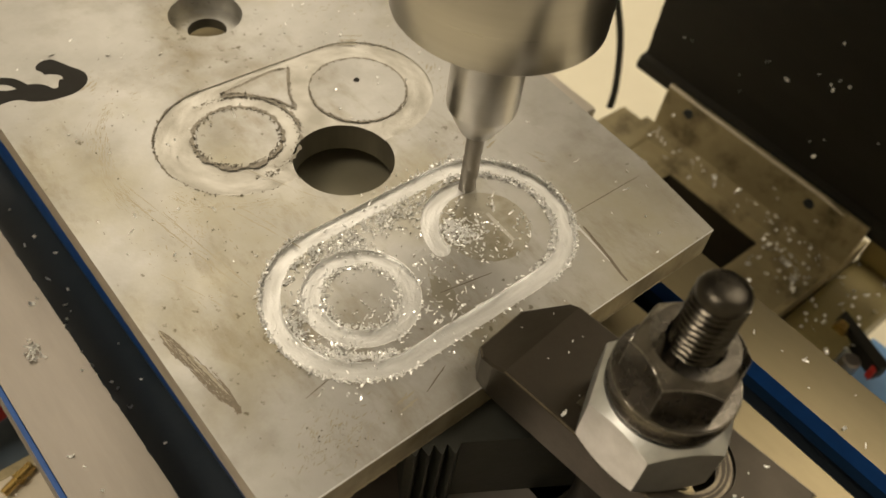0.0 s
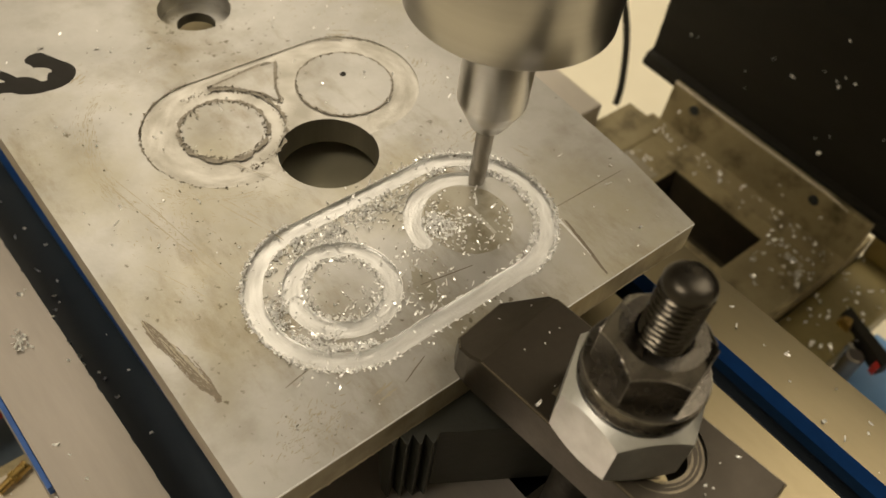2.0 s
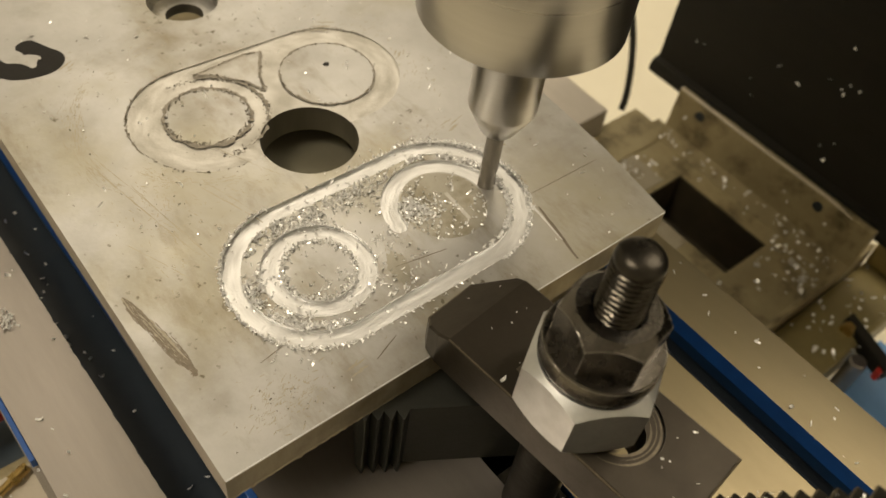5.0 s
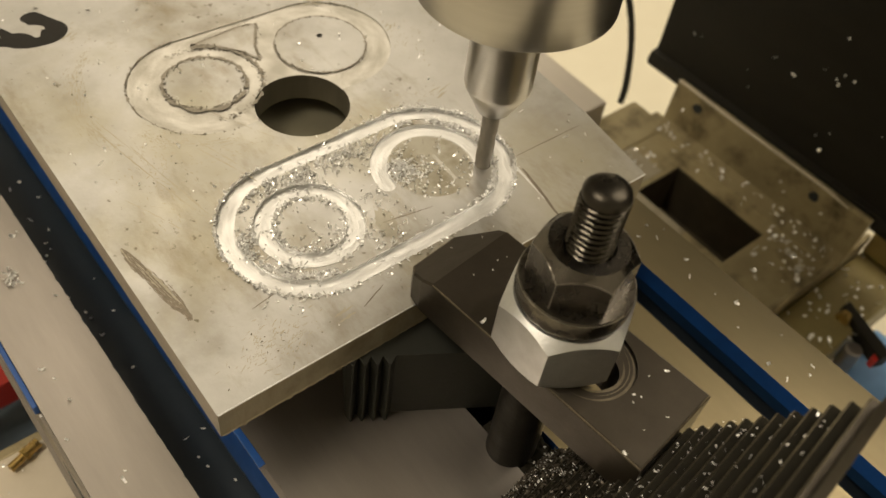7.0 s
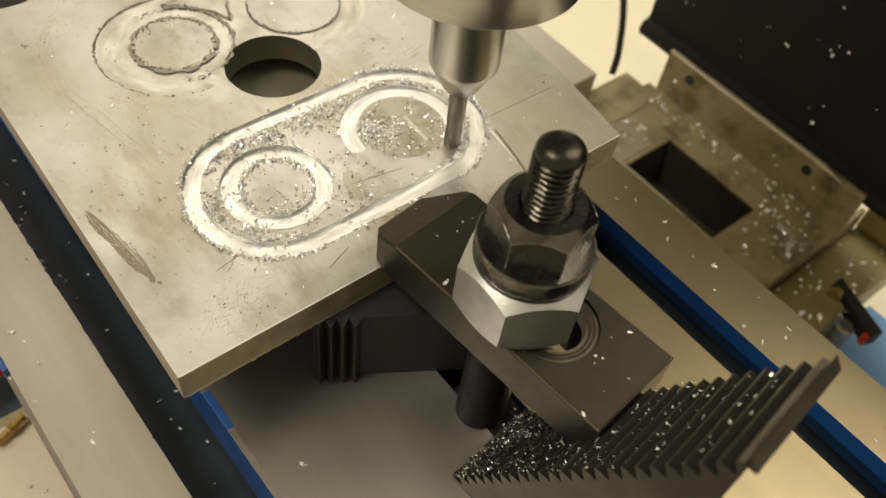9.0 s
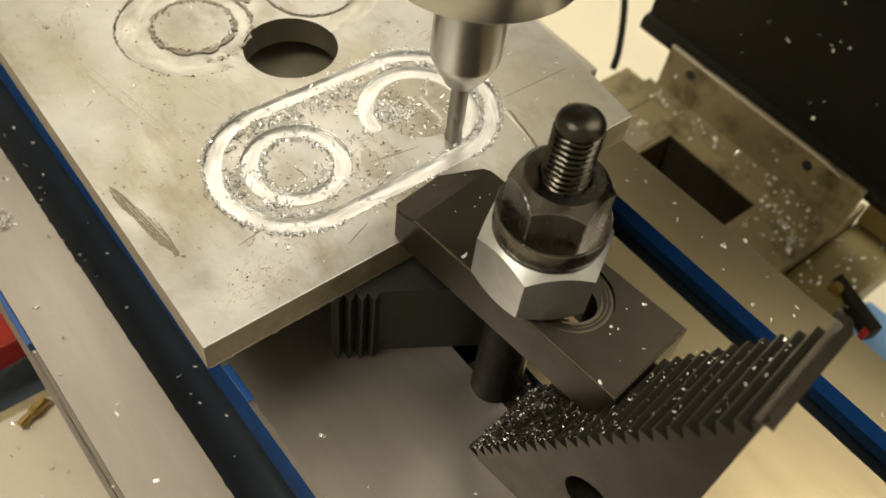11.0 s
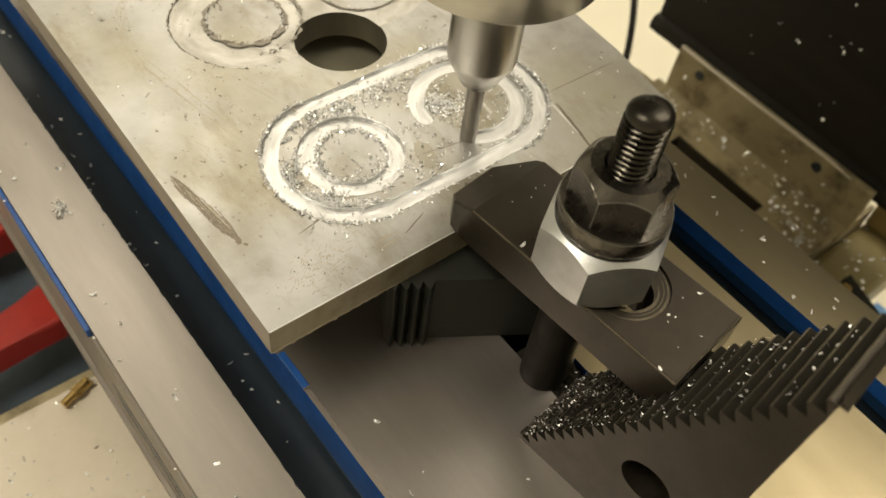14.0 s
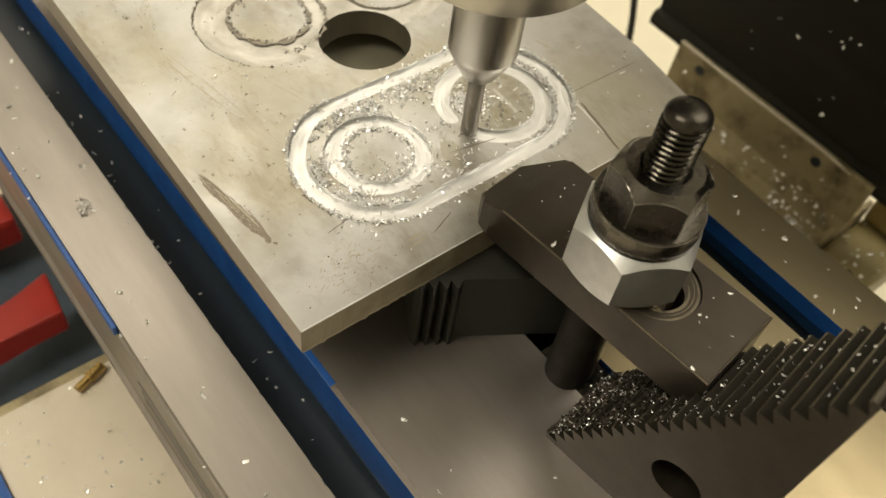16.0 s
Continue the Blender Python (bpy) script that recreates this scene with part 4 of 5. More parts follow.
def build_room():
    def slab(name, b, mat):
        tagged(mesh_object(name, b, mat), kind="structure")
    slab("floor", box(-1500, 1600, -1500, 1700, -230, -200), CREAM)
    slab("wall_east", box(1600, 1650, -1500, 1700, -200, 1700), WHITE)
    slab("wall_west", box(-1550, -1500, -1500, 1700, -200, 1700), WHITE)
    slab("wall_north", box(-1500, 1600, 1700, 1750, -200, 1700), WHITE)
    slab("wall_south", box(-1500, 1600, -1550, -1500, -200, 1700), WHITE)
    slab("ceiling", box(-1500, 1600, -1500, 1700, 1700, 1750), WHITE)


build_base()
build_cover()
build_saddle()
build_clutter()
build_room()


# ---- marks on the plate ----
def strip(points, widths, z, bm=None):
    bm = bm or bmesh.new()
    pts = [Vector(p) for p in points]
    pairs = []
    for i, p in enumerate(pts):
        d = (pts[min(i + 1, len(pts) - 1)] - pts[max(i - 1, 0)]).normalized()
        n = Vector((-d.y, d.x)) * (widths[i] if isinstance(widths, (list, tuple)) else widths) / 2
        pairs.append((bm.verts.new((*(p + n), z)), bm.verts.new((*(p - n), z))))
    for (a, b), (c, d) in zip(pairs, pairs[1:]):
        bm.faces.new((a, b, d, c))
    return bm


def smooth_line(pts, n=6):
    v = [Vector(p) for p in pts]
    out = []
    for i in range(len(v) - 1):
        p0, p1, p2, p3 = (v[max(0, min(len(v) - 1, i + k))] for k in (-1, 0, 1, 2))
        for s in range(n):
            t = s / n
            out.append(0.5 * (2 * p1 + (p2 - p0) * t + (2 * p0 - 5 * p1 + 4 * p2 - p3) * t * t + (3 * p1 - p0 - 3 * p2 + p3) * t ** 3))
    return out + [v[-1]]


def blot(cx, cy, rx, ry, turn, z, rng, n=40, rough=0.18):
    bm = bmesh.new()
    c, s = math.cos(radians(turn)), math.sin(radians(turn))
    pts = []
    for k in range(n):
        a = 2 * math.pi * k / n
        w = 1 + rng.uniform(-rough, rough)
        x, y = rx * w * math.cos(a), ry * w * math.sin(a)
        pts.append(bm.verts.new((cx + c * x - s * y, cy + s * x + c * y, z)))
    bm.faces.new(pts)
    return bm


def build_marks():
    rng = random.Random(5)
    top = PLATE_T + 0.012
    hook = smooth_line([(18.4, 158.2), (21.5, 157.0), (25.0, 152.6), (25.6, 148.6), (21.8, 145.0), (17.5, 145.2), (13.4, 148.6), (9.5, 150.0), (4.6, 151.4), (-0.5 + 2, 152.6)])
    w = [1.6 + 6.2 * min(1, i / 6) * (0.75 + 0.25 * math.sin(i * 0.4)) for i in range(len(hook))]
    part("marker_stroke", strip(hook, w, top), INK, workpiece, "black marker pen stroke")
    curl = smooth_line([(12.4, 151.6), (10.2, 156.2), (6.0, 158.6), (2.4, 158.0)])
    part("marker_stroke", strip(curl, 3.2, top + 0.004), INK, workpiece, "black marker pen stroke")
    scuff = smooth_line([(3.6, 55.5), (4.6, 49.0), (6.0, 40.0), (7.0, 32.0), (7.6, 27.2)], 10)
    n_s = len(scuff) - 1
    part("scuff", strip(scuff, [0.2 + 2.7 * math.sin(math.pi * min(1, 0.03 + 0.94 * i / n_s)) ** 0.8 * rng.uniform(0.55, 1.2) for i in range(n_s + 1)], top - 0.004), SMEAR, workpiece, "dark abraded scuff")
    streaks = bmesh.new()
    for k in range(64):
        a = rng.randrange(0, len(scuff) - 8)
        b = min(len(scuff) - 1, a + rng.randrange(5, 18))
        off = rng.uniform(-1, 1)
        line = []
        for i in range(a, b + 1):
            room = 2.0 * math.sin(math.pi * min(1, 0.04 + 0.94 * i / (len(scuff) - 1))) ** 0.8
            line.append((scuff[i].x + off * room + rng.uniform(-0.12, 0.12), scuff[i].y))
        strip(line, [rng.uniform(0.06, 0.34) for _ in line], top + 0.0003 * k, streaks)
    part("scuff", streaks, SCRATCH, workpiece, "dark scratches in the scuff")
    part("scuff", blot(7.7, 27.4, 1.3, 0.8, 60, top + 0.03, rng, 22, 0.35), SCRATCH, workpiece, "dark gouge at the end of the scuff")
    def residue(loop, inner, outer, seed, is_open=False):
        """A wobbling band of black swarf paste along an old edge, broken in places."""
        rr = random.Random(seed)
        bm = bmesh.new()
        run = []
        m = len(loop)
        for i in range(m * 2 - 2 if is_open else m * 2 + 1):
            k = i / 2
            a, b = Vector(loop[int(k) % m]), Vector(loop[(int(k) + 1) % m])
            q = a + (b - a) * (k - int(k))
            d = (b - a).normalized()
            nrm = Vector((d.y, -d.x))
            wob = noise.noise(Vector((q.x * 0.45, q.y * 0.45, seed)))
            w = inner + outer * max(0.0, 0.45 + wob + rr.uniform(-0.25, 0.25))
            if wob < -0.42 or w < 0.12:
                if len(run) > 1:
                    strip([u for u, _ in run], [z for _, z in run], top + 0.002, bm)
                run = []
            else:
                run.append((q + nrm * (0.3 * w + rr.uniform(-0.12, 0.12)), w))
        if len(run) > 1:
            strip([u for u, _ in run], [z for _, z in run], top + 0.002, bm)
        return bm

    for loop, a, b, seed in ((OA_IN, 0.3, 1.3, 1), (OB_IN, 0.25, 0.5, 2), (TRI, 0.3, 1.2, 3), (ring(*OLD_A, 17.4)[-22:] + ring(*OLD_A, 17.4)[:26], 0.2, 1.2, 4), ([p for p in OST_OUT if p[0] < 64 and p[1] > 96], 0.05, 0.6, 6)):
        part("swarf_residue", residue(loop, a, b, seed, seed in (4, 6)), BURR, workpiece, "dark swarf paste along the older engraving")
    # rubbed brown traces: many short faint strokes along an arc or over a patch
    def brush(strokes):
        bm = bmesh.new()
        for k, (x, y, a, ln, wd) in enumerate(strokes):
            here = [region((x + math.cos(a) * ln * e, y + math.sin(a) * ln * e)) for e in (-0.5, 0, 0.5)]
            if any(h is None or h[0] < -0.01 for h in here):
                continue
            d = Vector((math.cos(a), math.sin(a)))
            strip([Vector((x, y)) + d * 0.6 * ln * (i / 4 - 0.5) for i in range(5)], [0.6 * wd * (0.2, 0.8, 1.0, 0.7, 0.15)[i] for i in range(5)], top - 0.008 + 0.00002 * k, bm)
        return bm

    # bright ragged burrs thrown up along the fresh edges
    for loop, cut, seed, r in ((ST_OUT, -0.12, 41, 0.13), (ST_IN, 0.0, 43, 0.15), (RA_OUT, -0.3, 47, 0.12), (RA_IN, -0.05, 53, 0.13)):
        bm = bmesh.new()
        run = []
        dense = [Vector(p).lerp(Vector(q), k / 4) for p, q in zip(loop, loop[1:] + loop[:1]) for k in range(4)] if loop in (RA_OUT, RA_IN) else \
                [Vector(p).lerp(Vector(q), k / max(1, round((Vector(q) - Vector(p)).length / 0.4))) for p, q in zip(loop, loop[1:] + loop[:1]) for k in range(max(1, round((Vector(q) - Vector(p)).length / 0.4)))]
        for q in dense + dense[:1]:
            if noise.noise(Vector((q.x * 0.3, q.y * 0.3, seed))) + 0.35 * noise.noise(Vector((q.x * 1.6, q.y * 1.6, seed))) > cut:
                run.append((q.x + rng.uniform(-0.09, 0.09), q.y + rng.uniform(-0.09, 0.09), top + 0.02 + 0.16 * abs(noise.noise(Vector((q.x * 2.1, q.y * 2.1, seed))))))
                continue
            if len(run) > 2:
                tube(run, r, 5, bm)
            run = []
        if len(run) > 2:
            tube(run, r, 5, bm)
        part("edge_burr", bm, CHIP, workpiece, "bright burr along the fresh groove")
    for r0, a0, a1, n, wd in ((36.4, 131, 205, 90, 0.35), (34.6, 150, 190, 40, 0.3), (28.5, 205, 262, 46, 0.3), (38.5, 140, 200, 40, 0.25)):
        arc = []
        for _ in range(2 * n):
            a = radians(rng.uniform(a0, a1))
            r = r0 + rng.gauss(0, 0.8)
            arc.append((52 + r * math.cos(a), 104 + r * math.sin(a), a + math.pi / 2 + rng.gauss(0, 0.1), rng.uniform(1.5, 4.5), wd * rng.uniform(0.4, 1.2)))
        part("smudge", brush(arc), SMUDGE, workpiece, "faint brown rubbed arc")
    for cx, cy, sx, sy, tn, n, wd in ((24, 76, 5, 6, -1.3, 60, 0.45), (20.5, 9.5, 5.5, 3.4, 0.3, 85, 0.4), (31, 86, 4, 4, -0.9, 36, 0.4), (19, 60, 3.5, 5, -1.2, 30, 0.35), (113, 112, 7, 5, 0.5, 45, 0.4),
                                      (118, 88, 6, 6, 0.7, 40, 0.4), (47, 72, 6, 3, -0.9, 30, 0.35), (100, 63, 7, 3, 0.2, 34, 0.4), (40, 140, 9, 6, 0.1, 40, 0.4), (112, 137, 9, 7, 0.4, 50, 0.5), (63, 9, 8, 3, 0.2, 26, 0.35), (96, 31, 6, 4, 0.4, 30, 0.35), (71, 33, 5, 5, 1.2, 30, 0.35)):
        part("smudge", brush([(rng.gauss(cx, sx), rng.gauss(cy, sy), tn + rng.gauss(0, 0.5), rng.uniform(0.6, 3.2), wd * rng.uniform(0.3, 1.3)) for _ in range(2 * n)]), SMUDGE, workpiece, "brown rubbed grime")
    for cx, cy, rx, ry, tn in ((28, 142, 5, 1.4, 20), (104, 122, 7, 1.6, -30), (118, 96, 5, 1.3, 40), (112, 62, 6, 1.2, 15), (24, 66, 4, 1.1, 80), (40, 8, 6, 1.3, 10), (120, 48, 4, 1.0, -60)):
        for k in range(4):
            b0 = Vector((cx + rng.uniform(-2, 2), cy + rng.uniform(-2, 2)))
            dd = Vector((math.cos(radians(tn + rng.uniform(-12, 12))), math.sin(radians(tn + rng.uniform(-12, 12)))))
            ln = rx * rng.uniform(0.5, 1.1)
            part("smudge", strip([b0 + dd * ln * (i / 7 - 0.5) + Vector((rng.uniform(-0.2, 0.2), rng.uniform(-0.2, 0.2))) for i in range(8)],
                                 [ry * rng.uniform(0.2, 0.6) * math.sin(math.pi * (0.08 + 0.84 * i / 7)) for i in range(8)], top - 0.0055 + 0.0006 * k), SMUDGE, workpiece, "faint brown smudge")
    part("dark_spot", blot(CUT_X, CUT_Y, 12.2, 12.2, 0, top - 0.0085, rng, 60, 0.01), GREYER_DISC, workpiece, "slightly darker, greyer disc inside the ring")
    part("dark_spot", blot(64.9, 26.0, 5.6, 2.8, 75, top, rng, 40, 0.12), OIL, workpiece, "dark oil spot")
    part("punch_mark", blot(94.6, 104.4, 1.1, 0.9, 20, top, rng, 18, 0.15), INK, workpiece)
    for p, q, wd in (((110.6, 21.6), (106.8, 1.7), 1.0), ((64.2, 26.6), (79.2, 24.0), 0.35), ((112.0, 26.6), (138.5, 26.3), 0.3), 
                     ((44, 6.5), (52, 9.5), 0.35), ((21, 21), (30, 22.5), 0.3)):
        line = [(p[0] + (q[0] - p[0]) * i / 8 + rng.uniform(-0.15, 0.15), p[1] + (q[1] - p[1]) * i / 8) for i in range(9)]
        part("scratch", strip(line, [wd * (0.3 + 0.7 * math.sin(math.pi * (0.1 + 0.8 * i / 8))) for i in range(9)], top + 0.003), SCRATCH, workpiece)
    part("scratch", strip([(91.8, 40.2), (91.4, 28.9)], 1.1, top), OLD_CUT, workpiece, "pale trial cut")
    part("scratch", strip([(109.3, 23.2), (109.0, 19.0), (108.4, 14.0), (107.8, 8.8)], [0.9, 0.7, 0.45, 0.2], top + 0.006), MILLED, workpiece, "bright pale streak beside the groove")
    for x0, y0, x1, y1, wd in ((16.5, 101, 24.6, 59, 0.45), (18.3, 103, 26.4, 58, 0.3), (21.5, 88, 27.8, 54, 0.35), (37.0, 78, 43.5, 58, 0.5), (38.2, 79, 44.6, 60, 0.3), (12, 70, 19, 52, 0.3), (47, 90, 58, 70, 0.3)):
        run = []
        for i in range(25):
            f = i / 24
            run.append((x0 + (x1 - x0) * f + 0.5 * math.sin(2.4 * f + x0) + rng.uniform(-0.1, 0.1), y0 + (y1 - y0) * f))
        for a, b in ((0, 9), (8, 17), (17, 25)):
            part("scratch", strip(run[a:b], [wd * (0.15 + 0.85 * math.sin(math.pi * (0.08 + 0.84 * i / (b - a - 1))) * rng.uniform(0.5, 1.1)) for i in range(b - a)], top - 0.007 + 0.0004 * a), SMUDGE, workpiece, "faint brown scratch")


build_marks()


# ---- chips ----
def flakes(name, label, spots, material, seed, at, home=None, size=(0.5, 1.6), wide=(0.18, 0.45), lift=0.0):
    """Curled shavings, each a bent strip of its own size and turn, at the (x, y, z) spots."""
    rng = random.Random(seed)
    verts, faces = [], []
    for x, y, z in spots:
        ln, wd = rng.uniform(*size) * rng.choice((0.6, 0.8, 1, 1.2)), rng.uniform(*wide)
        curl = rng.uniform(0.6, 4.2)
        m = Euler((rng.uniform(-0.75, 0.75), rng.uniform(-0.75, 0.75), rng.uniform(0, 6.3))).to_matrix()
        k0 = len(verts)
        low = 9.0
        loc = []
        for i in range(4):
            a = curl * (i / 3 - 0.5)
            r = ln / max(0.4, curl)
            w = wd * (1 - 0.5 * abs(i / 3 - 0.4))
            for s in (-1, 1):
                p = m @ Vector((r * math.sin(a), s * w / 2, r * (1 - math.cos(a))))
                loc.append(p)
                low = min(low, p.z)
        for p in loc:
            verts.append(((p.x + x - at[0]) * MM, (p.y + y - at[1]) * MM, (p.z - low + z + lift - at[2]) * MM))
        for i in range(3):
            q = k0 + 2 * i
            faces.append((q, q + 1, q + 3, q + 2))
    me = bpy.data.meshes.new(name)
    me.from_pydata(verts, [], faces)
    me.materials.append(material)
    ob = new(name, me)
    ob.matrix_basis = Matrix.Translation(Vector(at) * MM)
    tagged(ob, label, "metal chips", kind="stuff")
    if home is not None:
        home.append(ob)
    return ob


def along(loop, rng, n, spread, bias=0.0, keep=None):
    out = []
    m = len(loop)
    while len(out) < n:
        i = rng.randrange(m)
        t = rng.random()
        (x0, y0), (x1, y1) = loop[i], loop[(i + 1) % m]
        d = Vector((x1 - x0, y1 - y0))
        if rng.random() > d.length / 3.0 and d.length < 3.0:
            continue
        nrm = Vector((-d.y, d.x)).normalized() if d.length else Vector((1, 0))
        p = Vector((x0, y0)) + d * t + nrm * (rng.gauss(0, spread) + bias)
        if keep is None or keep(p):
            out.append((p.x, p.y))
    return out


def patchy(p, k=0.35, cut=0.0):
    return noise.noise(Vector((p[0] * k, p[1] * k, 3.3))) > cut


def on_plate(pts):
    out = []
    for x, y in pts:
        if not (0.5 < x < 140 and 0.5 < y < 220):
            continue
        r = region((x, y))
        if r and r[0] > -3 and math.hypot(x - CUT_X, y - CUT_Y) > 0:
            if CUT_R - TOOL_R < math.hypot(x - CUT_X, y - CUT_Y) < CUT_R + TOOL_R:
                continue
            out.append((x, y, r[0]))
    return out


def build_chips():
    rng = random.Random(11)
    pts = along(ST_OUT, rng, 1250, 0.3) + along(ST_IN, rng, 1000, 0.6, 0.9, lambda p: patchy(p, 0.2, -0.1)) + along(RA_OUT, rng, 170, 0.3, 0, lambda p: patchy(p, 0.3, 0.0)) \
        + along(RA_IN, rng, 260, 0.5, 0.3)
    for cx, cy, s, n in ((78.5, 41, 3.2, 260), (82, 38, 3, 90), (55, 54, 4, 170), (66, 54, 4, 150), (45, 53, 3, 90), (76, 54, 4, 110), (33, 40, 3, 110), (36, 28, 3, 70), (75, 32, 7, 90), (50, 30, 5, 60), (90, 30, 6, 60), (62, 16, 5, 60), (34, 22, 4, 50), (86, 58, 5, 60)):
        pts += [(rng.gauss(cx, s), rng.gauss(cy, s * 0.8)) for _ in range(n)]
    pts += [p for p in ((rng.uniform(30, 106), rng.uniform(20, 56)) for _ in range(420)) if patchy(p, 0.12, -0.05)]
    pts += [p for p in ((rng.uniform(3, 138), rng.uniform(3, 170)) for _ in range(140)) if rng.random() < 0.75]
    flakes("bright_chips", "loose bright aluminium chips and burrs along the grooves", [p for p in on_plate(pts) if p[2] > -0.6 or rng.random() < 0.3], CHIP, 21, (60, 40, 0), ON_TABLE, (0.55, 2.2), (0.26, 0.72))
    dark = along(ST_OUT, rng, 40, 0.7, 0, lambda p: patchy(p, 0.2, 0.1)) + along(ST_IN, rng, 60, 0.7, 0.8, lambda p: p.y > 48)
    dark += [(rng.gauss(20, 6), rng.gauss(8.5, 3)) for _ in range(34)] + [(rng.gauss(28, 9), rng.gauss(75, 9)) for _ in range(35)] + [(rng.gauss(25, 12), rng.gauss(120, 15)) for _ in range(30)]
    dark += [(rng.uniform(3, 138), rng.uniform(3, 180)) for _ in range(28)]
    # Extra dark flakes stand for the shadows among the chip clumps.
    dark += [p for p in ((rng.uniform(30, 106), rng.uniform(20, 56)) for _ in range(150)) if patchy(p, 0.15, 0.0)]
    dark += [(rng.gauss(80, 3.5), rng.gauss(40, 3)) for _ in range(50)]
    flakes("dark_chips", "dull dark chips and dirt specks, also standing for clump shadows", on_plate(dark), SPECK, 22, (60, 40, 0), ON_TABLE, (0.25, 0.85), (0.1, 0.35))
    old = along(OA_IN, rng, 400, 0.55, 0.2) + along(OB_IN, rng, 170, 0.18) + along(OST_OUT, rng, 220, 0.22, 0, lambda p: p.x < 66 or p.y > 110 and patchy(p, 0.15, -0.3)) + along(TRI, rng, 150, 0.4)
    old += along(ring(*OLD_A, 17.2), rng, 200, 0.6, 0, lambda p: p.x > 48)
    flakes("burr_dirt", "dark burrs and dirt along the older engraving", on_plate(old), BURR, 23, (70, 100, 0), ON_TABLE, (0.3, 1.0), (0.2, 0.6))
    slots = [(rng.uniform(-9.5, 7), rng.uniform(-60, 220), TABLE_Z - 20) for _ in range(34)]
    top = [(rng.uniform(-32, -11), rng.uniform(-80, 200), TABLE_Z) for _ in range(34)] + [(rng.uniform(149, 166), rng.uniform(-110, 60), TABLE_Z) for _ in range(24)]
    top += [(rng.gauss(-19, 1.2), rng.gauss(94, 1.6), TABLE_Z + abs(rng.gauss(0, 0.7))) for _ in range(26)] + [(rng.uniform(12, 58), rng.uniform(-60, -5), TABLE_Z) for _ in range(3)]
    top += [(160, -36.8, TABLE_Z), (160.5, -36.4, TABLE_Z), (19.7, -18.7, TABLE_Z), (19.4, -18.2, TABLE_Z)]
    flakes("table_chips", "scattered chips on the milling table and in its slots", slots + top, CHIP, 24, (60, 0, TABLE_Z), ON_TABLE, (0.8, 2.6), (0.4, 1.2))
    a = radians(TURN_C)
    sb, clampc = [], []
    for _ in range(2300):
        s, w = 0.93 * rng.random() ** 1.55, rng.uniform(0.3, 27)
        x = 50.5 * s
        sb.append((48 + math.sin(a) * x + math.cos(a) * w, -43.5 - math.cos(a) * x + math.sin(a) * w, TABLE_Z + 1.3 + 92.7 * s - rng.uniform(0.0, 0.9)))
    flakes("step_chips", "bright chips caught in the teeth of the step block", [p for p in sb[:1000] if rng.random() > 0.8 * (p[2] - TABLE_Z) / 90 and patchy(p, 0.22, -0.25)], CHIP, 25, (60, -60, TABLE_Z), ON_TABLE, (0.35, 1.2), (0.12, 0.45))
    flakes("step_dirt", "oily dark swarf packed in the teeth of the step block", [p for p in sb[1000:] if p[2] - TABLE_Z < 34 + rng.uniform(-8, 14)], DARK_CHIP, 26, (60, -60, TABLE_Z), ON_TABLE, (0.5, 1.8), (0.4, 1.1))
    for _ in range(22):
        u, v = rng.uniform(-33, 35), rng.uniform(-9, 15)
        if u > 12 or u < -17:
            clampc.append((*clamp_xy(u, v), 13.42))
    heap = bmesh.new()
    nx, ny = 10, 26
    grid = [[heap.verts.new(((64.4 + 12.2 * i / nx - 66) * 1.0, -62 + 42 * j / ny + 40, 14.5 + 5.5 * math.sin(math.pi * j / ny) * (0.7 + 0.6 * noise.noise(Vector((i * 0.5, j * 0.5, 7)))) if 0 < j < ny else 0.0))
             for j in range(ny + 1)] for i in range(nx + 1)]
    for i in range(nx):
        for j in range(ny):
            heap.faces.new((grid[i][j], grid[i + 1][j], grid[i + 1][j + 1], grid[i][j + 1]))
    heap_ob = mesh_object("swarf_heap", heap, SWARF_GAP)
    heap_ob.matrix_basis = Matrix.Translation(Vector((66, -40, TABLE_Z - 19.95)) * MM)
    tagged(heap_ob, "oily black swarf packed in the middle table slot", "swarf", kind="stuff")
    ON_TABLE.append(heap_ob)
    slot_spots = [(rng.uniform(65, 76), rng.uniform(-58, -25), TABLE_Z - 0.8) for _ in range(26)]
    flakes("slot_chips", "bright chips on the swarf in the middle slot", slot_spots, CHIP, 31, (66, -40, TABLE_Z), ON_TABLE, (0.6, 2.0), (0.4, 1.0))
    flakes("strap_chips", "a few bright chips on the strap clamp", clampc, CHIP, 27, (69, -33, 13), ON_TABLE, (0.3, 1.1), (0.2, 0.6))
    base = [(rng.gauss(192, 8), rng.gauss(-38, 9), -130) for _ in range(80)] + [(rng.uniform(130, 200), rng.uniform(-50, 66), -130) for _ in range(60)] + [(rng.gauss(165, 10), rng.gauss(50, 8), -130) for _ in range(40)]
    base = [p for p in base if not (148 < p[0] < 192 and -23 < p[1] < 38) and p[0] < 197 and -51 < p[1] < 59]
    base += [(rng.uniform(160, 230), rng.uniform(-84, -57), -135.9) for _ in range(36)]
    base += [(rng.uniform(199.5, 203.2), rng.uniform(-50, 60), 0) for _ in range(55)]
    base = [(x, y, z if z else (-130 + (x - 199) * 8 / 4.2 if x < 203 else -120 + rng.uniform(0, 14))) for x, y, z in base]
    flakes("base_chips", "bright chips strewn over the machine base", base, CHIP, 28, (180, 0, -130), None, (1.4, 3.8), (1.1, 2.6))
    cov = [(211.4 + rng.uniform(-0.5, 0.3), rng.uniform(-160, 80), rng.uniform(-92, 120)) for _ in range(150)]
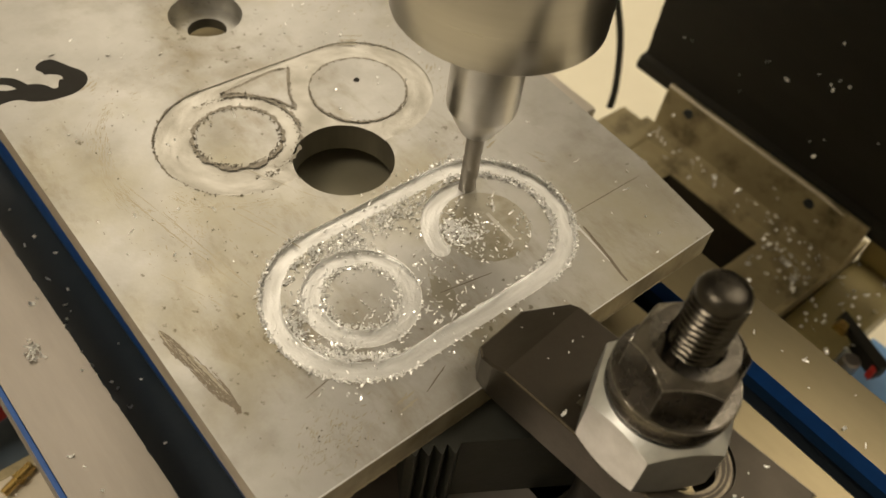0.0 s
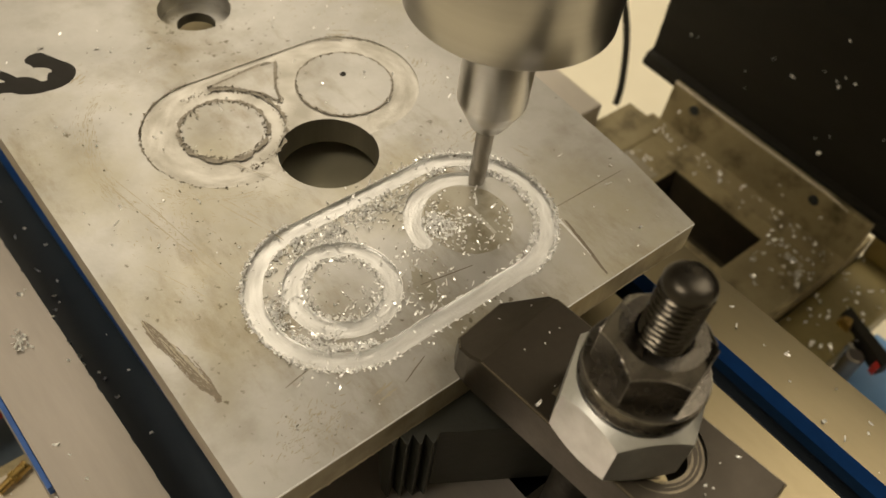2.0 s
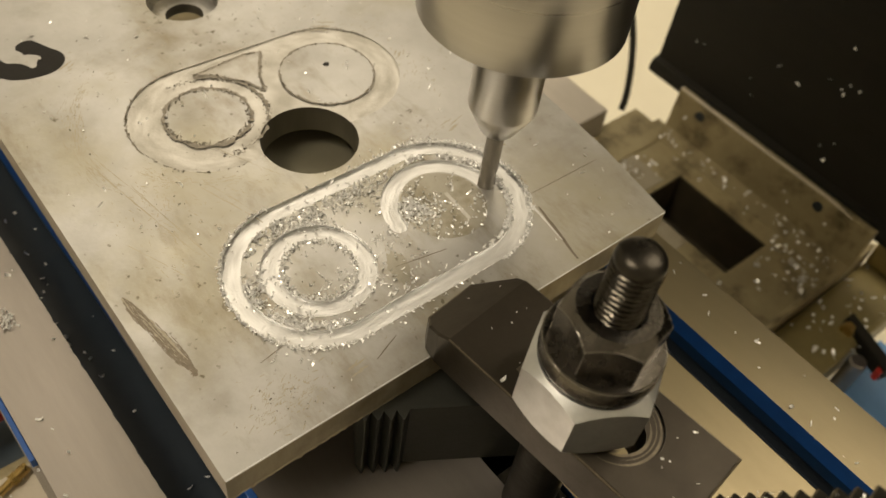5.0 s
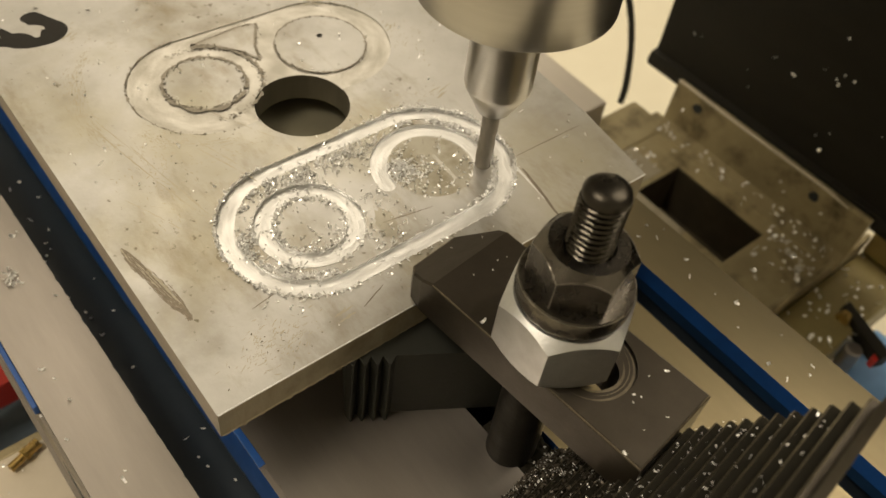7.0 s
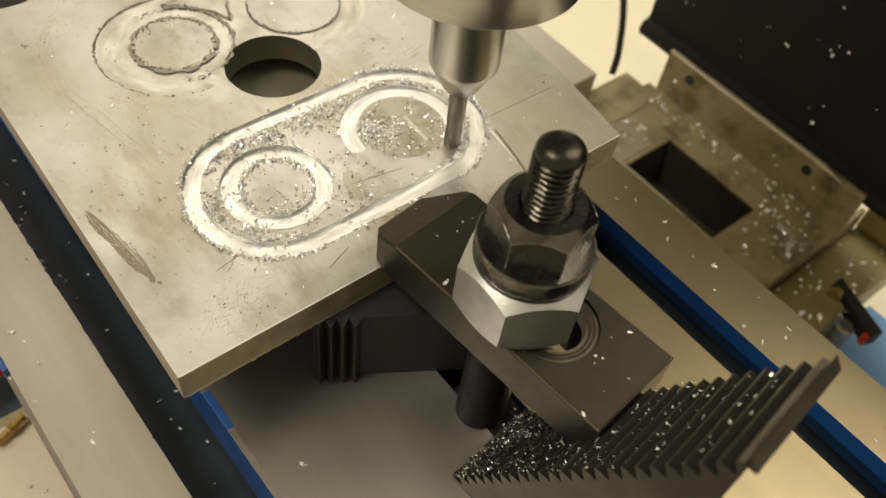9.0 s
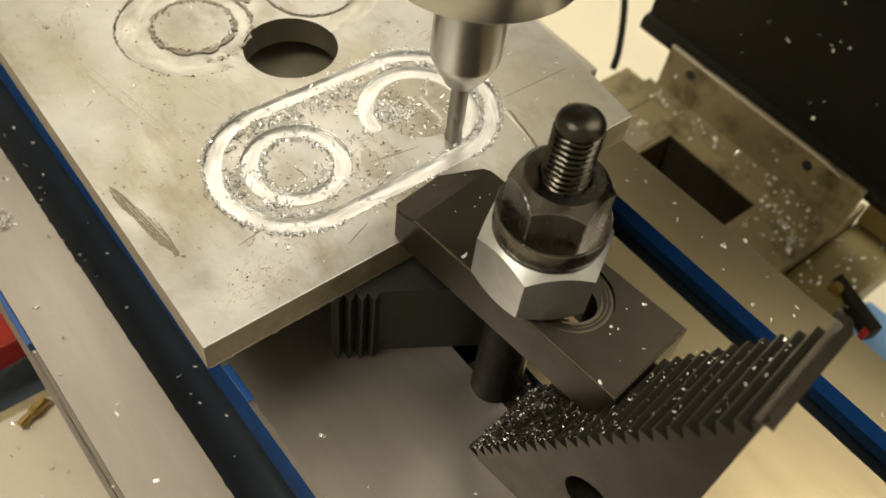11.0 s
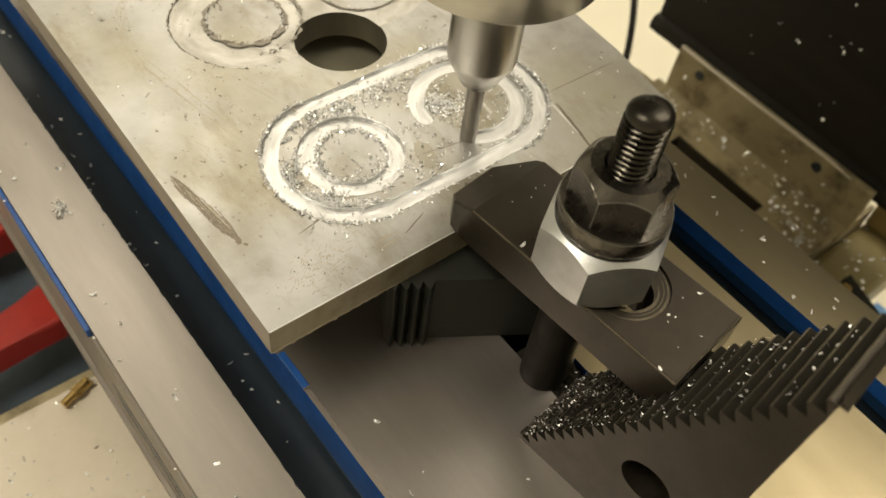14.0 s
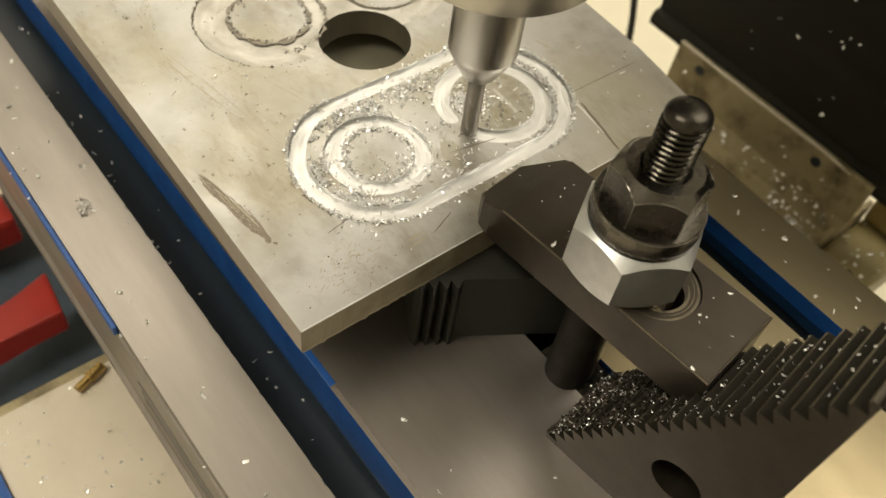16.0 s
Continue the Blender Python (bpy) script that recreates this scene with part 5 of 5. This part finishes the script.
    flakes("cover_chips", "chips clinging to the black cover", cov, CHIP, 29, (212, 0, -98), None, (0.9, 3.0), (0.7, 2.0))
    sad = [(rng.uniform(-75, -34), rng.uniform(-20, 58), -109) for _ in range(60)]
    flakes("saddle_chips", "chips lying on the saddle", sad, CHIP, 30, (-50, 30, -109), ON_SADDLE, (0.8, 2.4), (0.4, 1.2))


def build_single_chips():
    """The larger shavings that can be told apart, each a thick curled piece."""
    rng = random.Random(77)
    spots = [(3.2, 141.7, TABLE_Z - 20), (2.6, 204.8, TABLE_Z - 20), (-6.5, 113.5, TABLE_Z - 20), (3.2, 83, TABLE_Z - 20), (6.0, 30.2, TABLE_Z - 20), (5.6, 11, TABLE_Z - 20),
             (160.6, -36.6, TABLE_Z), (19.6, -18.6, TABLE_Z), (-24, 60, TABLE_Z), (-19, 20, TABLE_Z), (-26, 128, TABLE_Z), (61.2, -62.6, 13.42), (58, -20, 13.42), (84, -54, 13.42)]
    for x, y, z in spots:
        bm = bmesh.new()
        n, curl, r, w = 8, rng.uniform(1.2, 3.2), rng.uniform(0.45, 0.9), rng.uniform(0.5, 0.9)
        loops = []
        for i in range(n + 1):
            a = curl * (i / n - 0.5)
            ww = w * (1 - 0.6 * abs(2 * i / n - 1) ** 2)
            loops.append([bm.verts.new((rr * math.sin(a), s * ww / 2 + 0.3 * a, 1.0 * r - rr * math.cos(a))) for rr, s in ((r, -1), (r, 1), (r - 0.18, 1), (r - 0.18, -1))])
        for a, b in zip(loops, loops[1:]):
            for k in range(4):
                bm.faces.new((a[k], a[(k + 1) % 4], b[(k + 1) % 4], b[k]))
        bm.faces.new(loops[0][::-1])
        bm.faces.new(loops[-1])
        low = min(v.co.z for v in bm.verts)
        for v in bm.verts:
            v.co.z -= low
        ob = mesh_object("metal_chip", bm, CHIP, smooth=True)
        ob.matrix_basis = pose(x * MM, y * MM, (z + 0.02) * MM, 0, 0, rng.uniform(0, 360))
        tagged(ob, "bright curled aluminium chip lying loose", "metal chip", "loose chips on the table")
        ON_TABLE.append(ob)


build_chips()
build_single_chips()


# ---- what moves ----
def motions():
    for ob in ON_TABLE:
        home = ob.matrix_basis.copy()
        rows = []
        for t in STEPS:
            x, y = cutter(t)
            rows.append((t, Matrix.Translation((-x * MM, -y * MM, 0)) @ home))
        walk(ob, rows)
    for ob in ON_SADDLE:
        home = ob.matrix_basis.copy()
        walk(ob, [(t, Matrix.Translation((-cutter(t)[0] * MM, 0, 0)) @ home) for t in STEPS])
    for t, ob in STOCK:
        # Milled stock sinks out of sight inside the plate.
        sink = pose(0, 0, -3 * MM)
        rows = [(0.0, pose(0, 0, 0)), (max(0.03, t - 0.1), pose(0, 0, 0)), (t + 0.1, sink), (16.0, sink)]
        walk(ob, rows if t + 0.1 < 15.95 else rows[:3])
    walk(spindle, [(0.1 * i, pose(0, 0, 0, 0, 0, -75 * i)) for i in range(161)])


motions()
